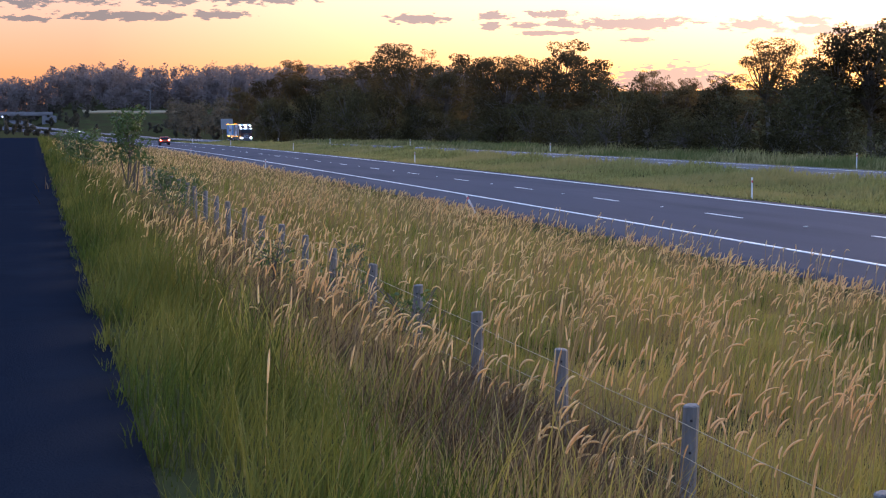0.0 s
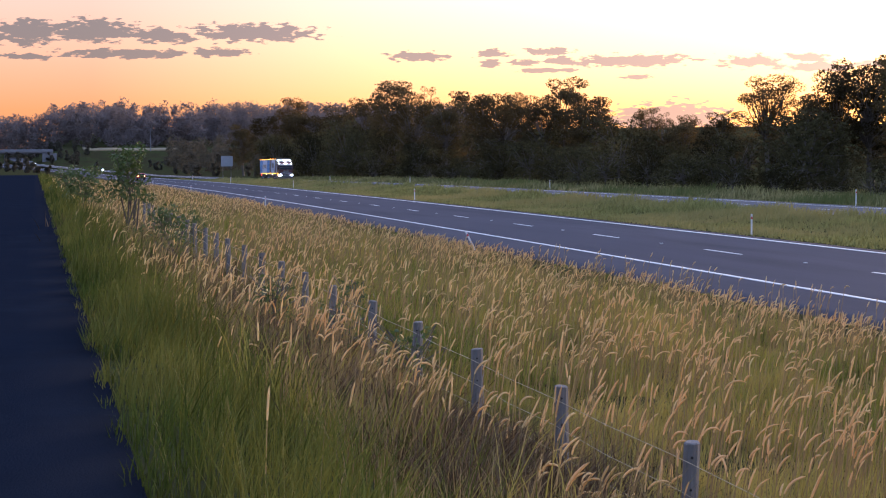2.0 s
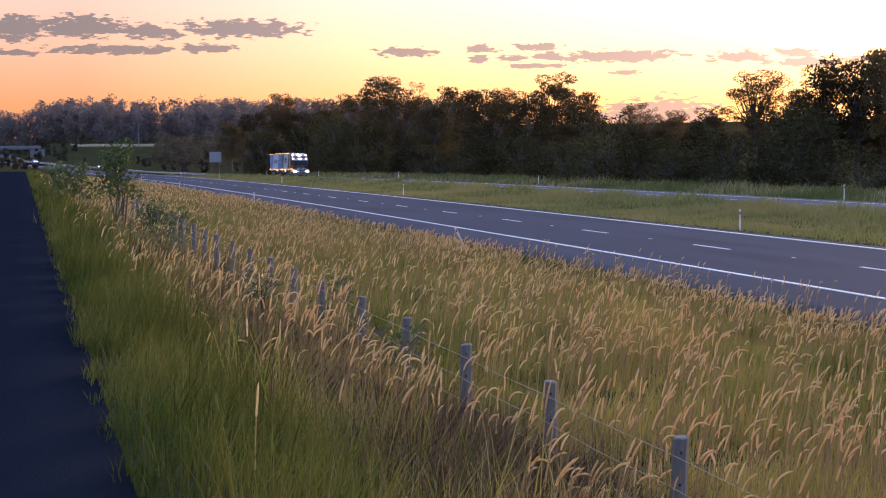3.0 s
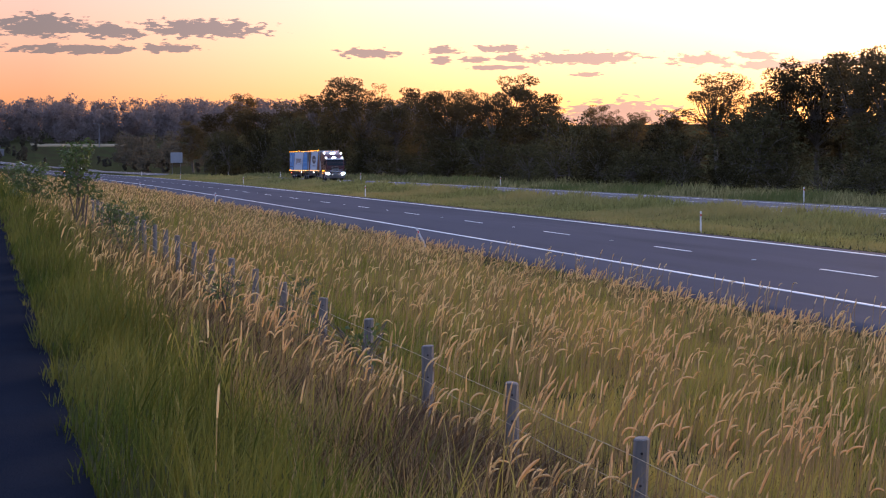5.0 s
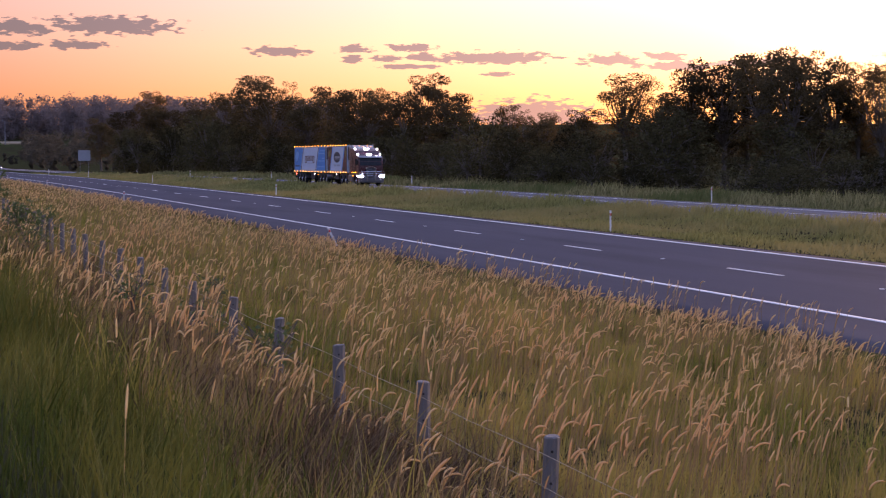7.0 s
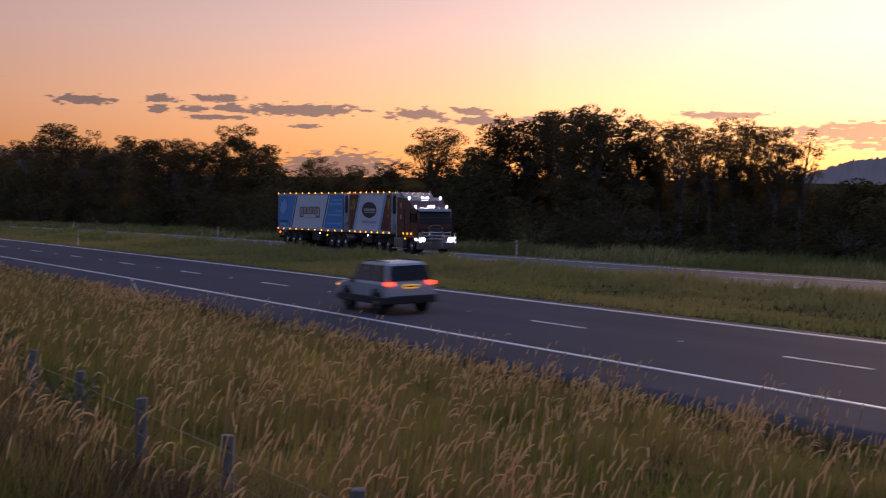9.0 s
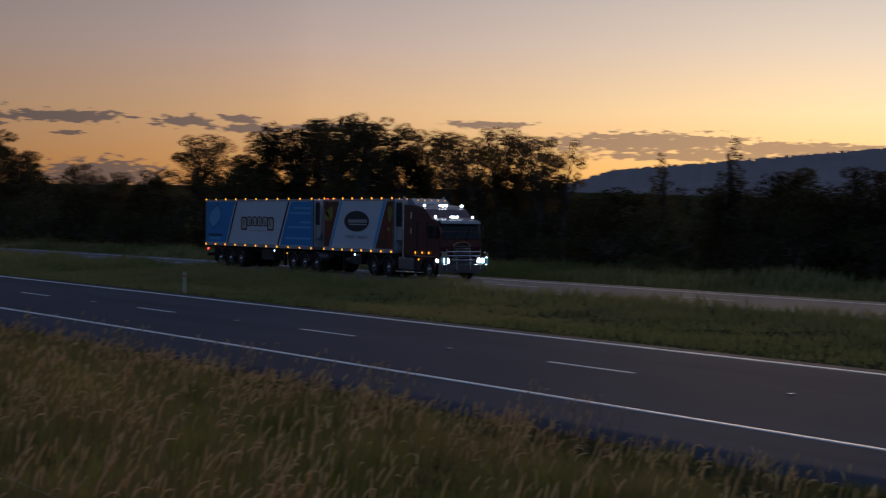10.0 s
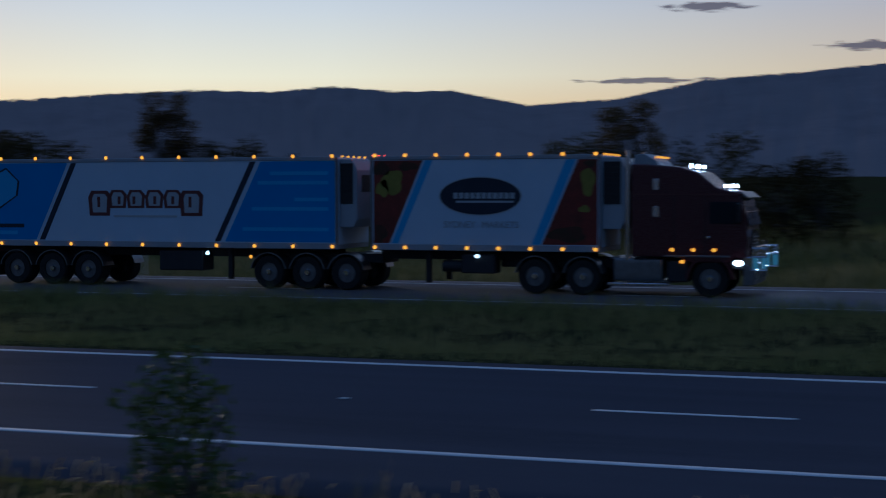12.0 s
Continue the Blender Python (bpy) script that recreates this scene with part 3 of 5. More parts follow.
def limb_mesh(clumps, height, trunk_r, fork):
    bm = bmesh.new()
    p = Vector((0, 0, -0.3))
    lean = Vector((dice.uniform(-0.06, 0.06), dice.uniform(-0.06, 0.06), 1))
    steps = 5
    for k in range(steps):
        q = Vector((0, 0, -0.3)) + lean * (height * fork * (k + 1) / steps) + Vector((dice.uniform(-0.1, 0.1), dice.uniform(-0.1, 0.1), 0))
        add_tube(bm, p, q, trunk_r * (1 - 0.12 * k), trunk_r * (1 - 0.12 * (k + 1)), 8, False)
        p = q
    for x, y, z, r in clumps:
        start = lean * (height * fork * dice.uniform(0.55, 1.0))
        mid = start.lerp(Vector((x, y, z)), 0.55) + Vector((dice.uniform(-0.3, 0.3), dice.uniform(-0.3, 0.3), 0.3))
        add_tube(bm, start, mid, trunk_r * 0.34, trunk_r * 0.2, 5, False)
        add_tube(bm, mid, (x, y, z), trunk_r * 0.2, trunk_r * 0.07, 5, False)
    return bm


def gum_clumps(height, spread, low, amount, size):
    out = []
    for k in range(amount):
        f = (k + 0.5) / amount
        z = height * (low + (1 - low) * f ** 0.8) - size * height * 0.6
        reach = spread * height * (0.35 + 0.65 * math.sin(math.pi * (0.2 + 0.62 * f)))
        a = k * 2.4 + dice.uniform(-0.5, 0.5)
        d = reach * math.sqrt(dice.uniform(0.05, 1))
        out.append((d * math.cos(a), d * math.sin(a), z + dice.uniform(-0.04, 0.04) * height, size * height * dice.uniform(0.65, 1.2)))
    return out


def make_tree(label, height, spread, low, amount, size, count, leaf, leaf_size, fork=0.55, name="tree", category="tree"):
    root = thing(name, label, category)
    clumps = gum_clumps(height, spread, low, amount, size)
    part("trunk", limb_mesh(clumps, height, height * 0.017 + 0.04, fork), "bark", root)
    pts = clumped(clumps, count)
    pts = pts[pts[:, 2] > 0.05]
    verts, faces = leaves(pts, leaf_size)
    crown = new("crown", raw_mesh("crown", verts, [faces], leaf))
    crown.parent = root
    TOP[root.name] = float(np.percentile(verts[:, 2], 99.5))
    return root


def make_cone_tree(label, height, spread, count, leaf, leaf_size):
    root = thing("tree", label, "tree")
    clumps = []
    for k in range(26):
        f = k / 25
        reach = spread * height * (1 - f) ** 0.8
        a = k * 2.4
        clumps.append((reach * 0.6 * math.cos(a), reach * 0.6 * math.sin(a), height * (0.1 + 0.88 * f), max(0.16, reach * 0.62) + 0.1))
    part("trunk", limb_mesh(clumps[:8], height, height * 0.014 + 0.04, 0.9), "bark", root)
    verts, faces = leaves(clumped(clumps, count), leaf_size)
    TOP[root.name] = float(verts[:, 2].max())
    crown = new("crown", raw_mesh("crown", verts, [faces], leaf))
    crown.parent = root
    return root


GUM = "tall dark gum tree with a clumped uneven crown"
BUSH = "dense dark green bush at the edge of the trees"
gums = [make_tree(GUM, 12, 0.22, 0.30, 42, 0.078, 330, "leaf", 0.235), make_tree(GUM, 12, 0.26, 0.34, 46, 0.070, 340, "leaf", 0.235),
        make_tree(GUM, 12, 0.19, 0.28, 38, 0.080, 320, "leaf", 0.235), make_tree(GUM, 12, 0.29, 0.38, 50, 0.067, 350, "leaf", 0.225)]
airy = [make_tree("slender gum tree with a sparse glowing crown", 12, 0.19, 0.48, 48, 0.064, 560, "leaf_airy", 0.155),
        make_tree("slender gum tree with a sparse glowing crown", 12, 0.18, 0.40, 40, 0.05, 480, "leaf_airy", 0.145)]
cones = [make_cone_tree("dark pointed she-oak beside the road", 9, 0.19, 330, "leaf", 0.21), make_cone_tree("dark pointed she-oak beside the road", 9, 0.15, 330, "leaf", 0.21)]
bushes = [make_tree(BUSH, 5, 0.40, 0.05, 30, 0.16, 150, "leaf_bush", 0.255, 0.4, "bush", "bush"), make_tree(BUSH, 5, 0.52, 0.05, 34, 0.15, 150, "leaf_bush", 0.255, 0.4, "bush", "bush"),
          make_tree(BUSH, 5, 0.46, 0.06, 32, 0.14, 160, "leaf_bush", 0.245, 0.4, "bush", "bush")]
used = set()


def plant(kind, base, x, y, tall, group, wide=1.0):
    """A copy of a tree or bush, as tall as given, at a place on the ground."""
    s = tall / TOP[kind.name]
    m = Matrix.Translation((x, y, float(ground_z(x, y)) - 0.05)) @ pose(0, 0, 0, 0, 0, dice.uniform(0, 360))
    size = Matrix.Diagonal((s * wide, s * wide, s, 1))
    if kind.name in used:
        ob = copy_thing(kind, m @ size @ Matrix.Diagonal((1 / kind.scale.x, 1 / kind.scale.y, 1 / kind.scale.z, 1)))
    else:
        used.add(kind.name)
        kind.matrix_basis = m @ size
        ob = kind
    return tagged(ob, group=group)


def skyline(kinds, base, spots, group, wide=1.0):
    """Trees by bearing, height over the eye in degrees, and distance east of the camera."""
    for k, (az, el, x) in enumerate(spots):
        y = x / math.tan(radians(az))
        tall = EYE[2] + math.hypot(x, y) * math.tan(radians(el)) - float(ground_z(x, y))
        plant(kinds[k % len(kinds)], base, x, y, tall, group, wide)


ROW = "gum trees along the far verge"
skyline(gums, 12, ((7.3, 1.6, 70), (8.2, 1.9, 74), (9.2, 2.0, 70), (10.0, 1.95, 76), (10.9, 2.25, 72), (11.7, 2.5, 70), (12.75, 3.15, 74), (13.5, 2.5, 70),
                   (14.6, 2.4, 70), (15.4, 2.75, 76), (16.1, 2.65, 70), (16.7, 2.2, 66), (17.3, 2.6, 74), (18.1, 2.3, 69)), ROW, 1.25)
skyline(gums, 12, ((18.9, 3.2, 74), (19.7, 2.65, 72), (28.6, 3.35, 72), (29.7, 3.8, 74), (30.5, 3.75, 78), (31.2, 4.05, 74), (31.9, 3.75, 70), (32.6, 3.85, 76),
                   (33.3, 3.3, 76), (27.6, 2.2, 76)), ROW, 1.15)
skyline(airy, 12, ((9.1, 2.55, 80), (13.95, 2.95, 76), (17.0, 2.7, 80), (20.4, 2.1, 78), (21.9, 2.15, 80), (22.5, 1.95, 82), (23.3, 1.85, 80)), "sparse gum trees")
skyline(airy, 12, ((26.2, 3.2, 74), ), "sparse gum trees", 1.45)
skyline(airy, 12, ((34.3, 3.5, 78), (35.0, 3.35, 76), (35.6, 3.45, 80), (36.2, 3.35, 76), (37.0, 3.6, 76), (37.7, 3.4, 78), (38.4, 3.35, 76), (39.3, 3.2, 78)), "sparse gum trees", 1.08)
skyline(gums, 12, ((61.2, 3.6, 96), (78.0, 3.2, 80)), "gum trees by the paddock")
skyline(cones, 9, ((42.8, 2.85, 74), (45.4, 3.45, 76), (24.6, 1.95, 74), (44.9, 2.2, 72), (55.4, 2.35, 80), (54.6, 2.3, 78), (50.4, 1.9, 72), (47.6, 1.9, 76), (48.4, 1.7, 72)), "she-oaks", 1.25)
skyline(bushes, 5, ((40.3, 1.3, 72), (41.3, 0.9, 70), (46.3, 2.0, 74), (49.4, 1.3, 74), (51.7, 1.5, 74), (52.9, 1.45, 70), (56.2, 2.2, 82), (57.4, 0.8, 78), (59.2, 0.8, 80),
                    (62.2, 2.0, 98), (63.7, 1.95, 100), (64.9, 1.4, 98), (76.0, 2.05, 84), (77.2, 1.6, 82), (80.9, 2.0, 80), (84.6, 1.25, 84), (82.5, 0.6, 90)), "bushes by the paddock", 0.9)
skyline(bushes, 5, ((47.2, 1.5, 70), (49.0, 1.55, 72), (51.0, 1.65, 72), (53.6, 1.9, 74), (55.0, 2.3, 76), (56.2, 1.9, 74), (57.3, 1.4, 72), (58.5, 1.15, 74), (59.6, 0.8, 74), (54.3, 1.4, 68), (56.8, 0.9, 68), (65.8, 0.45, 92), (67.2, 0.2, 90), (68.6, 0.35, 94), (70.3, 0.1, 92), (71.8, 0.3, 96), (83.4, 1.0, 86)), "bushes by the paddock", 1.25)
for k in range(96):
    y = 56 + k * 4.3 + dice.uniform(-1.5, 1.5)
    x = 66 + dice.uniform(-3, 4) + (3 if y < 100 else 0)
    tall = dice.choice((2.6, 4.0, 5.2, 6.6)) * dice.uniform(0.85, 1.2) if y > 95 else dice.uniform(3.0, 5.2)
    if y > 300:
        tall = dice.uniform(8, 13)
    plant(bushes[k % 3], 5, x, y, tall, "bushes under the gums", 0.8 if y > 300 else 1.15)
for k in range(40):
    y = 62 + k * 8 + dice.uniform(-3, 3)
    plant((gums + bushes)[k % 7], 12 if k % 7 < 4 else 5, 78 + dice.uniform(0, 10), y, dice.uniform(5.5, 7.5), "trees in the second row", 1.2)

for k in range(26):
    y = 72 + k * 2.6 + dice.uniform(-1, 1)
    plant(bushes[k % 3], 5, 84 + dice.uniform(0, 12), y, dice.uniform(4.6, 6.0), "bushes in the second row", 1.1)

for k in range(40):
    y = 60 + k * 6 + dice.uniform(-2, 2)
    if y < 110 or y > 205:
        plant(bushes[k % 3], 5, 62 + dice.uniform(-1.5, 2), y, dice.uniform(1.5, 3.4), "low bushes before the trees", 1.6)

# the thicket that stands out from the trees towards the road
for k, (az, x, tall, wide) in enumerate(((18.6, 59, 3.2, 1.2), (19.4, 58, 5.0, 1.1), (20.4, 58, 5.6, 1.0), (21.9, 60, 5.0, 1.05), (23.2, 61, 3.8, 1.3), (24.9, 60, 2.8, 1.4),
                                         (26.4, 59, 2.3, 1.6), (28.2, 57, 2.0, 1.8), (29.9, 57, 2.3, 1.7), (31.6, 58, 2.8, 1.5), (33.8, 60, 3.4, 1.3))):
    plant(bushes[k % 3], 5, x, x / math.tan(radians(az)), tall, "thicket before the trees", wide)
for k, (az, el) in enumerate(((19.9, 2.2), (20.7, 1.5), (21.4, 1.9), (22.3, 1.3), (23.1, 1.6), (23.9, 1.1), (24.5, 1.95), (25.3, 0.9), (26.3, 1.5), (27.2, 1.9), (27.9, 2.5))):
    skyline([(gums + cones)[(k * 5) % 6]], 12, ((az, el, 71 + (k % 3) * 2), ), "young trees in the gap", 1.35)

# the forest on the far hill, past counting
def forest(name, label, count, az0, az1, d0, d1, tall, leaf=1.7, mat="far_wood"):
    verts, faces, start = [], [], 0
    for k in range(count):
        az, d = radians(dice.uniform(az0, az1)), d0 + (d1 - d0) * k / count
        x, y = d * math.sin(az), d * math.cos(az)
        if y < 900 and 12 < x - float(bend(y)) < 54:
            continue
        h = tall * dice.uniform(0.75, 1.15)
        z = float(ground_z(x, y))
        pts = []
        for c in range(9):
            r = h * dice.uniform(0.10, 0.17)
            f = dice.uniform(0.08, 0.95)
            a, e = dice.uniform(0, 6.28), dice.uniform(0, 0.22) * h
            n = 46
            p = dice.normal(size=(n, 3))
            p /= np.linalg.norm(p, axis=1)[:, None]
            pts.append(p * (r * dice.uniform(0.5, 1.05, n))[:, None] + (x + e * math.cos(a), y + e * math.sin(a), z + f * h))
        v, f = leaves(np.concatenate(pts), leaf)
        verts.append(v)
        faces.append(f + start)
        start += len(v)
    ob = new(name, raw_mesh(name, np.concatenate(verts), [np.concatenate(faces)], mat))
    return tagged(ob, label, "forest", kind="stuff")


forest("hill_forest", "grey-green forest covering the far hill, haze put into its colour", 460, -4, 16, 1000, 1180, 23)
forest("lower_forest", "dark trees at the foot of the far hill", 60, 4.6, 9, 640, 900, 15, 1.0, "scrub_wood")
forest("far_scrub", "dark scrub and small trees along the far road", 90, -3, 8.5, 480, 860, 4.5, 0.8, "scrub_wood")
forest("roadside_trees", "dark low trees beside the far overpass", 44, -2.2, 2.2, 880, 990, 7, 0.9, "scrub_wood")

# ------------------------------------------------------------ grass
def blades(x, y, tall, width, sway, segments):
    """Bent tapering blades, each of two or three pieces."""
    n = len(x)
    z = rough_ground(x, y) - 0.03
    a = dice.uniform(0, 2 * np.pi, n)
    lean = tall * dice.uniform(0.08, sway, n)
    wx, wy = np.cos(a) * lean + 0.10 * tall, np.sin(a) * lean
    face = dice.uniform(0, np.pi, n)
    cx, cy = np.cos(face) * width / 2, np.sin(face) * width / 2
    rows = []
    for k in range(segments + 1):
        f = k / segments
        px, py, pz = x + wx * f ** 1.8, y + wy * f ** 1.8, z + tall * (f - 0.12 * f ** 3)
        t = (1 - f) ** 0.7
        if k == segments:
            rows.append(np.stack([px, py, pz], 1)[:, None])
        else:
            rows.append(np.stack([np.stack([px - cx * t, py - cy * t, pz], 1), np.stack([px + cx * t, py + cy * t, pz], 1)], 1))
    verts = np.concatenate(rows, 1)
    per = verts.shape[1]
    base = (np.arange(n) * per)[:, None]
    quads = [base + np.array([[2 * k, 2 * k + 1, 2 * k + 3, 2 * k + 2]]) for k in range(segments - 1)]
    tris = base + np.array([[per - 3, per - 2, per - 1]])
    return verts.reshape(-1, 3), quads + [tris]


def joined(name, label, category, mat, pieces):
    verts, quads, tris, start = [], [], [], 0
    for v, fs in pieces:
        verts.append(v)
        for f in fs:
            (quads if f.shape[1] == 4 else tris).append(f + start)
        start += len(v)
    faces = [np.concatenate(g) for g in (quads, tris) if g]
    return tagged(new(name, raw_mesh(name, np.concatenate(verts), faces, mat)), label, category, kind="stuff")


def scatter(x0, x1, y0, y1, density):
    n = int((x1 - x0) * (y1 - y0) * density)
    return dice.uniform(x0, x1, n), dice.uniform(y0, y1, n)


def lumpy(x, y, scale, seed):
    """A smooth random field from 0 to 1 over the ground."""
    out = 0
    for k in range(4):
        a = 1.7 * k + seed
        out = out + np.sin((x * np.cos(a) + y * np.sin(a)) * scale * (1 + 0.37 * k) + 2.1 * k * seed)
    return np.clip(0.5 + out / 5, 0, 1)


ZONES = ((-3, 8, 380, 3), (8, 16, 400, 3), (16, 28, 300, 2), (28, 48, 150, 2), (48, 85, 70, 2), (85, 150, 26, 2), (150, 300, 8, 2))
green, dry, lush = [], [], []
for y0, y1, density, segments in ZONES:
    x, y = scatter(0.40, 17.45, y0, y1, density)
    d = np.hypot(x, y)
    wide = 0.0062 * (1 + d / 13) * dice.uniform(0.6, 1.5, len(x))
    path_side = np.clip((2.4 - x) / 1.2, 0, 1)
    fence_side = np.exp(-((x - 2.85 - 0.25 * np.sin(0.5 * y)) / 0.75) ** 2)
    field = lumpy(x, y, 0.9, 1.3)
    low_edge = np.clip((17.9 - x) / 4.5, 0.28, 1)
    fence_gap = 1 - 0.42 * np.exp(-((x - 3.9) / 0.8) ** 2)
    tussock = lumpy(x, y, 3.4, 5.1) * lumpy(x, y, 1.7, 2.2)
    rough = 0.38 + 1.75 * tussock
    tall = fence_gap * rough * (0.34 + 0.28 * field + 0.14 * path_side) * dice.uniform(0.55, 1.2, len(x)) * low_edge * np.clip(0.35 + (x - 0.40) / 0.7, 0.35, 1)
    dead = dice.uniform(0, 1, len(x)) < (0.07 + 0.26 * lumpy(x, y, 0.55, 2.9) + 0.36 * fence_side - 0.36 * path_side)
    bare = dice.uniform(0, 1, len(x)) < 0.75 * np.clip(0.22 - tussock, 0, 0.22) / 0.22
    keep = (d > 4.0) & ~bare
    g, b = keep & ~dead, keep & dead
    soft = g & (dice.uniform(1.5, 3.0, len(x)) + 0.35 * np.sin(0.9 * y) > x)
    g = g & ~soft
    lush.append(blades(x[soft], y[soft], tall[soft] * 0.92, wide[soft], 0.5, segments))
    green.append(blades(x[g], y[g], tall[g], wide[g], 0.42, segments))
    dry.append(blades(x[b], y[b], tall[b] * 1.08, wide[b] * 0.8, 0.5, segments))
joined("verge_grass", "long green grass on the verge, leaning with the wind", "grass", "grass_green", green)
joined("lush_grass", "lush green grass along the path edge, shade put into its dark colour", "grass", "grass_lush_shaded", lush)
joined("dry_grass", "dry straw-coloured grass stalks among the green", "grass", "grass_dry", dry)


def seed_heads(x, y, tall, length, thick, rings, sides):
    """Thin stalks, each with a drooping furry head."""
    n = len(x)
    z = rough_ground(x, y)
    a = dice.normal(-0.2, 0.7, n)
    ux, uy = np.cos(a), np.sin(a)
    lean = tall * dice.uniform(0.0, 0.30, n)
    bx, by, bz = x + ux * lean, y + uy * lean, z + tall
    stalk_w = thick * 0.22
    sx, sy = np.cos(0.5) * stalk_w, -np.sin(0.5) * stalk_w
    stalk = np.stack([np.stack([x - sx, y - sy, z], 1), np.stack([x + sx, y + sy, z], 1), np.stack([bx + sx, by + sy, bz], 1), np.stack([bx - sx, by - sy, bz], 1)], 1)
    drop = 0.08 + 1.3 * dice.uniform(0, 1, n) ** 3.0
    rows = []
    px, py, pz = bx.copy(), by.copy(), bz.copy()
    for k in range(rings + 1):
        f = k / rings
        tilt = np.arctan2(tall, lean * 1.6) - drop * f * 1.5
        if k:
            px, py, pz = px + ux * np.cos(tilt) * length / rings, py + uy * np.cos(tilt) * length / rings, pz + np.sin(tilt) * length / rings
        r = thick / 2 * (0.25 + 0.75 * math.sin(math.pi * min(1, 0.12 + 0.8 * f)) ** 0.5) if k < rings else thick * 0.08
        ring = []
        for s in range(sides):
            c, q = math.cos(2 * math.pi * s / sides), math.sin(2 * math.pi * s / sides)
            ring.append(np.stack([px - uy * r * c - ux * np.sin(tilt) * r * q, py + ux * r * c - uy * np.sin(tilt) * r * q, pz + np.cos(tilt) * r * q], 1))
        rows.append(np.stack(ring, 1))
    head = np.concatenate(rows, 1)
    base = (np.arange(n) * head.shape[1])[:, None]
    quads = [base + np.array([[k * sides + s, k * sides + (s + 1) % sides, (k + 1) * sides + (s + 1) % sides, (k + 1) * sides + s]]) for k in range(rings) for s in range(sides)]
    return (head.reshape(-1, 3), quads), (stalk.reshape(-1, 3), [np.arange(4 * n).reshape(-1, 4)])


heads, stalks = [], []
for y0, y1, density, rings, sides in ((-3, 15, 26, 6, 4), (15, 30, 25, 4, 4), (30, 60, 17, 3, 3), (60, 110, 9, 2, 3), (110, 200, 4, 2, 3)):
    x, y = scatter(0.9, 16.9, y0, y1, density)
    d = np.hypot(x, y)
    likely = (0.04 + 1.75 * (lumpy(x, y, 0.9, 4.4) * lumpy(x, y, 2.3, 0.8)) ** 1.6) * np.clip((x - 0.9) / 1.8, 0.08, 1) * (0.9 + 0.5 * np.clip((x - 8) / 5, 0, 1)) * np.clip(0.40 + (y - 8) / 14, 0.28, 1)
    keep = (dice.uniform(0, 1, len(x)) < likely) & (d > 5.0)
    x, y, d = x[keep], y[keep], d[keep]
    tall = dice.uniform(0.45, 0.95, len(x)) * np.clip((18.4 - x) / 5, 0.45, 1) * np.clip(x / 3.4, 0.55, 1)
    h, s = seed_heads(x, y, tall, dice.uniform(0.09, 0.23, len(x)), dice.uniform(0.009, 0.015, len(x)) * (1 + d / 34), rings, sides)
    heads.append(h)
    stalks.append(s)
# pale wisps standing out over the edge of the road
n = 260
x, y = dice.uniform(16.2, 17.4, n), 18 + 34 * dice.uniform(0, 1, n) ** 1.3
keep = lumpy(x, y, 0.8, 3.7) > 0.42
x, y = x[keep], y[keep]
h, s = seed_heads(x, y, dice.uniform(0.35, 0.85, len(x)), dice.uniform(0.10, 0.2, len(x)), 0.010 * (1 + np.hypot(x, y) / 34), 4, 4)
heads.append(h)
stalks.append(s)
# thick tufts of taller heads standing in the bracken
for cx, cy, r, n in ((3.5, 9.4, 0.5, 34), (4.4, 9.9, 0.5, 26), (5.6, 10.2, 0.7, 30), (3.3, 11.8, 0.5, 30), (4.7, 12.2, 0.6, 26), (6.6, 12.4, 0.8, 34), (3.4, 14.4, 0.6, 30), (8.2, 14.2, 0.9, 34), (3.0, 17.2, 0.7, 34), (5.4, 17.0, 0.9, 30),
                    (2.8, 20.5, 0.8, 34), (7.4, 19.0, 0.9, 34), (2.6, 25.0, 1.0, 34), (6.8, 24.5, 1.0, 30)):
    x, y = cx + dice.normal(0, r * 0.5, n), cy + dice.normal(0, r * 0.7, n)
    h, s = seed_heads(x, y, dice.uniform(0.42, 0.8, n) * (1 - 0.25 * (x < 3.9)), dice.uniform(0.10, 0.2, n), 0.0125 * (1 + np.hypot(x, y) / 36), 6, 4)
    heads.append(h)
    stalks.append(s)
joined("seed_heads", "drooping furry golden seed heads over the grass", "seed heads", "seed", heads)
joined("grass_stalks", "thin straw-coloured stalks carrying seed heads", "grass", "grass_dry", stalks)

median = []
for y0, y1, density in ((-12, 40, 44), (40, 90, 44), (90, 170, 26), (170, 340, 10)):
    x, y = scatter(28.35, 39.25, y0, y1, density)
    d = np.hypot(x, y)
    tall = (0.19 + 0.15 * lumpy(x, y, 0.6, 0.7)) * dice.uniform(0.6, 1.3, len(x)) * np.clip((x - 27.9) / 1.5, 0.35, 1)
    tall = tall * (1 + np.interp(x, (34, 37.5, 39.2), (0, 0.5, 0.75)) * np.interp(y, (10, 45, 100), (1.3, 1.6, 1.9)))
    median.append(blades(x, y, tall, 0.017 * (1 + d / 18), 0.6, 2))
joined("median_grass", "short yellow-green grass on the median", "grass", "median", median)
reeds = []
for x0, x1, y0, y1, density in ((48.5, 64, -20, 110, 15), (48.5, 66, 110, 320, 7), (64, 110, -30, 70, 3), (-14, -7.1, 5, 160, 8)):
    x, y = scatter(x0, x1, y0, y1, density)
    d = np.hypot(x, y)
    tall = (0.4 + 0.8 * lumpy(x, y, 0.35, 3.3)) * dice.uniform(0.6, 1.3, len(x)) * np.clip((x - 48) / 3, 0.4, 1) if x0 > 0 else 0.4 * dice.uniform(0.6, 1.3, len(x))
    reeds.append(blades(x, y, tall, 0.020 * (1 + d / 18), 0.4, 2))
joined("reed_grass", "tall straw-tipped reeds and grass below the trees", "grass", "reed", reeds)

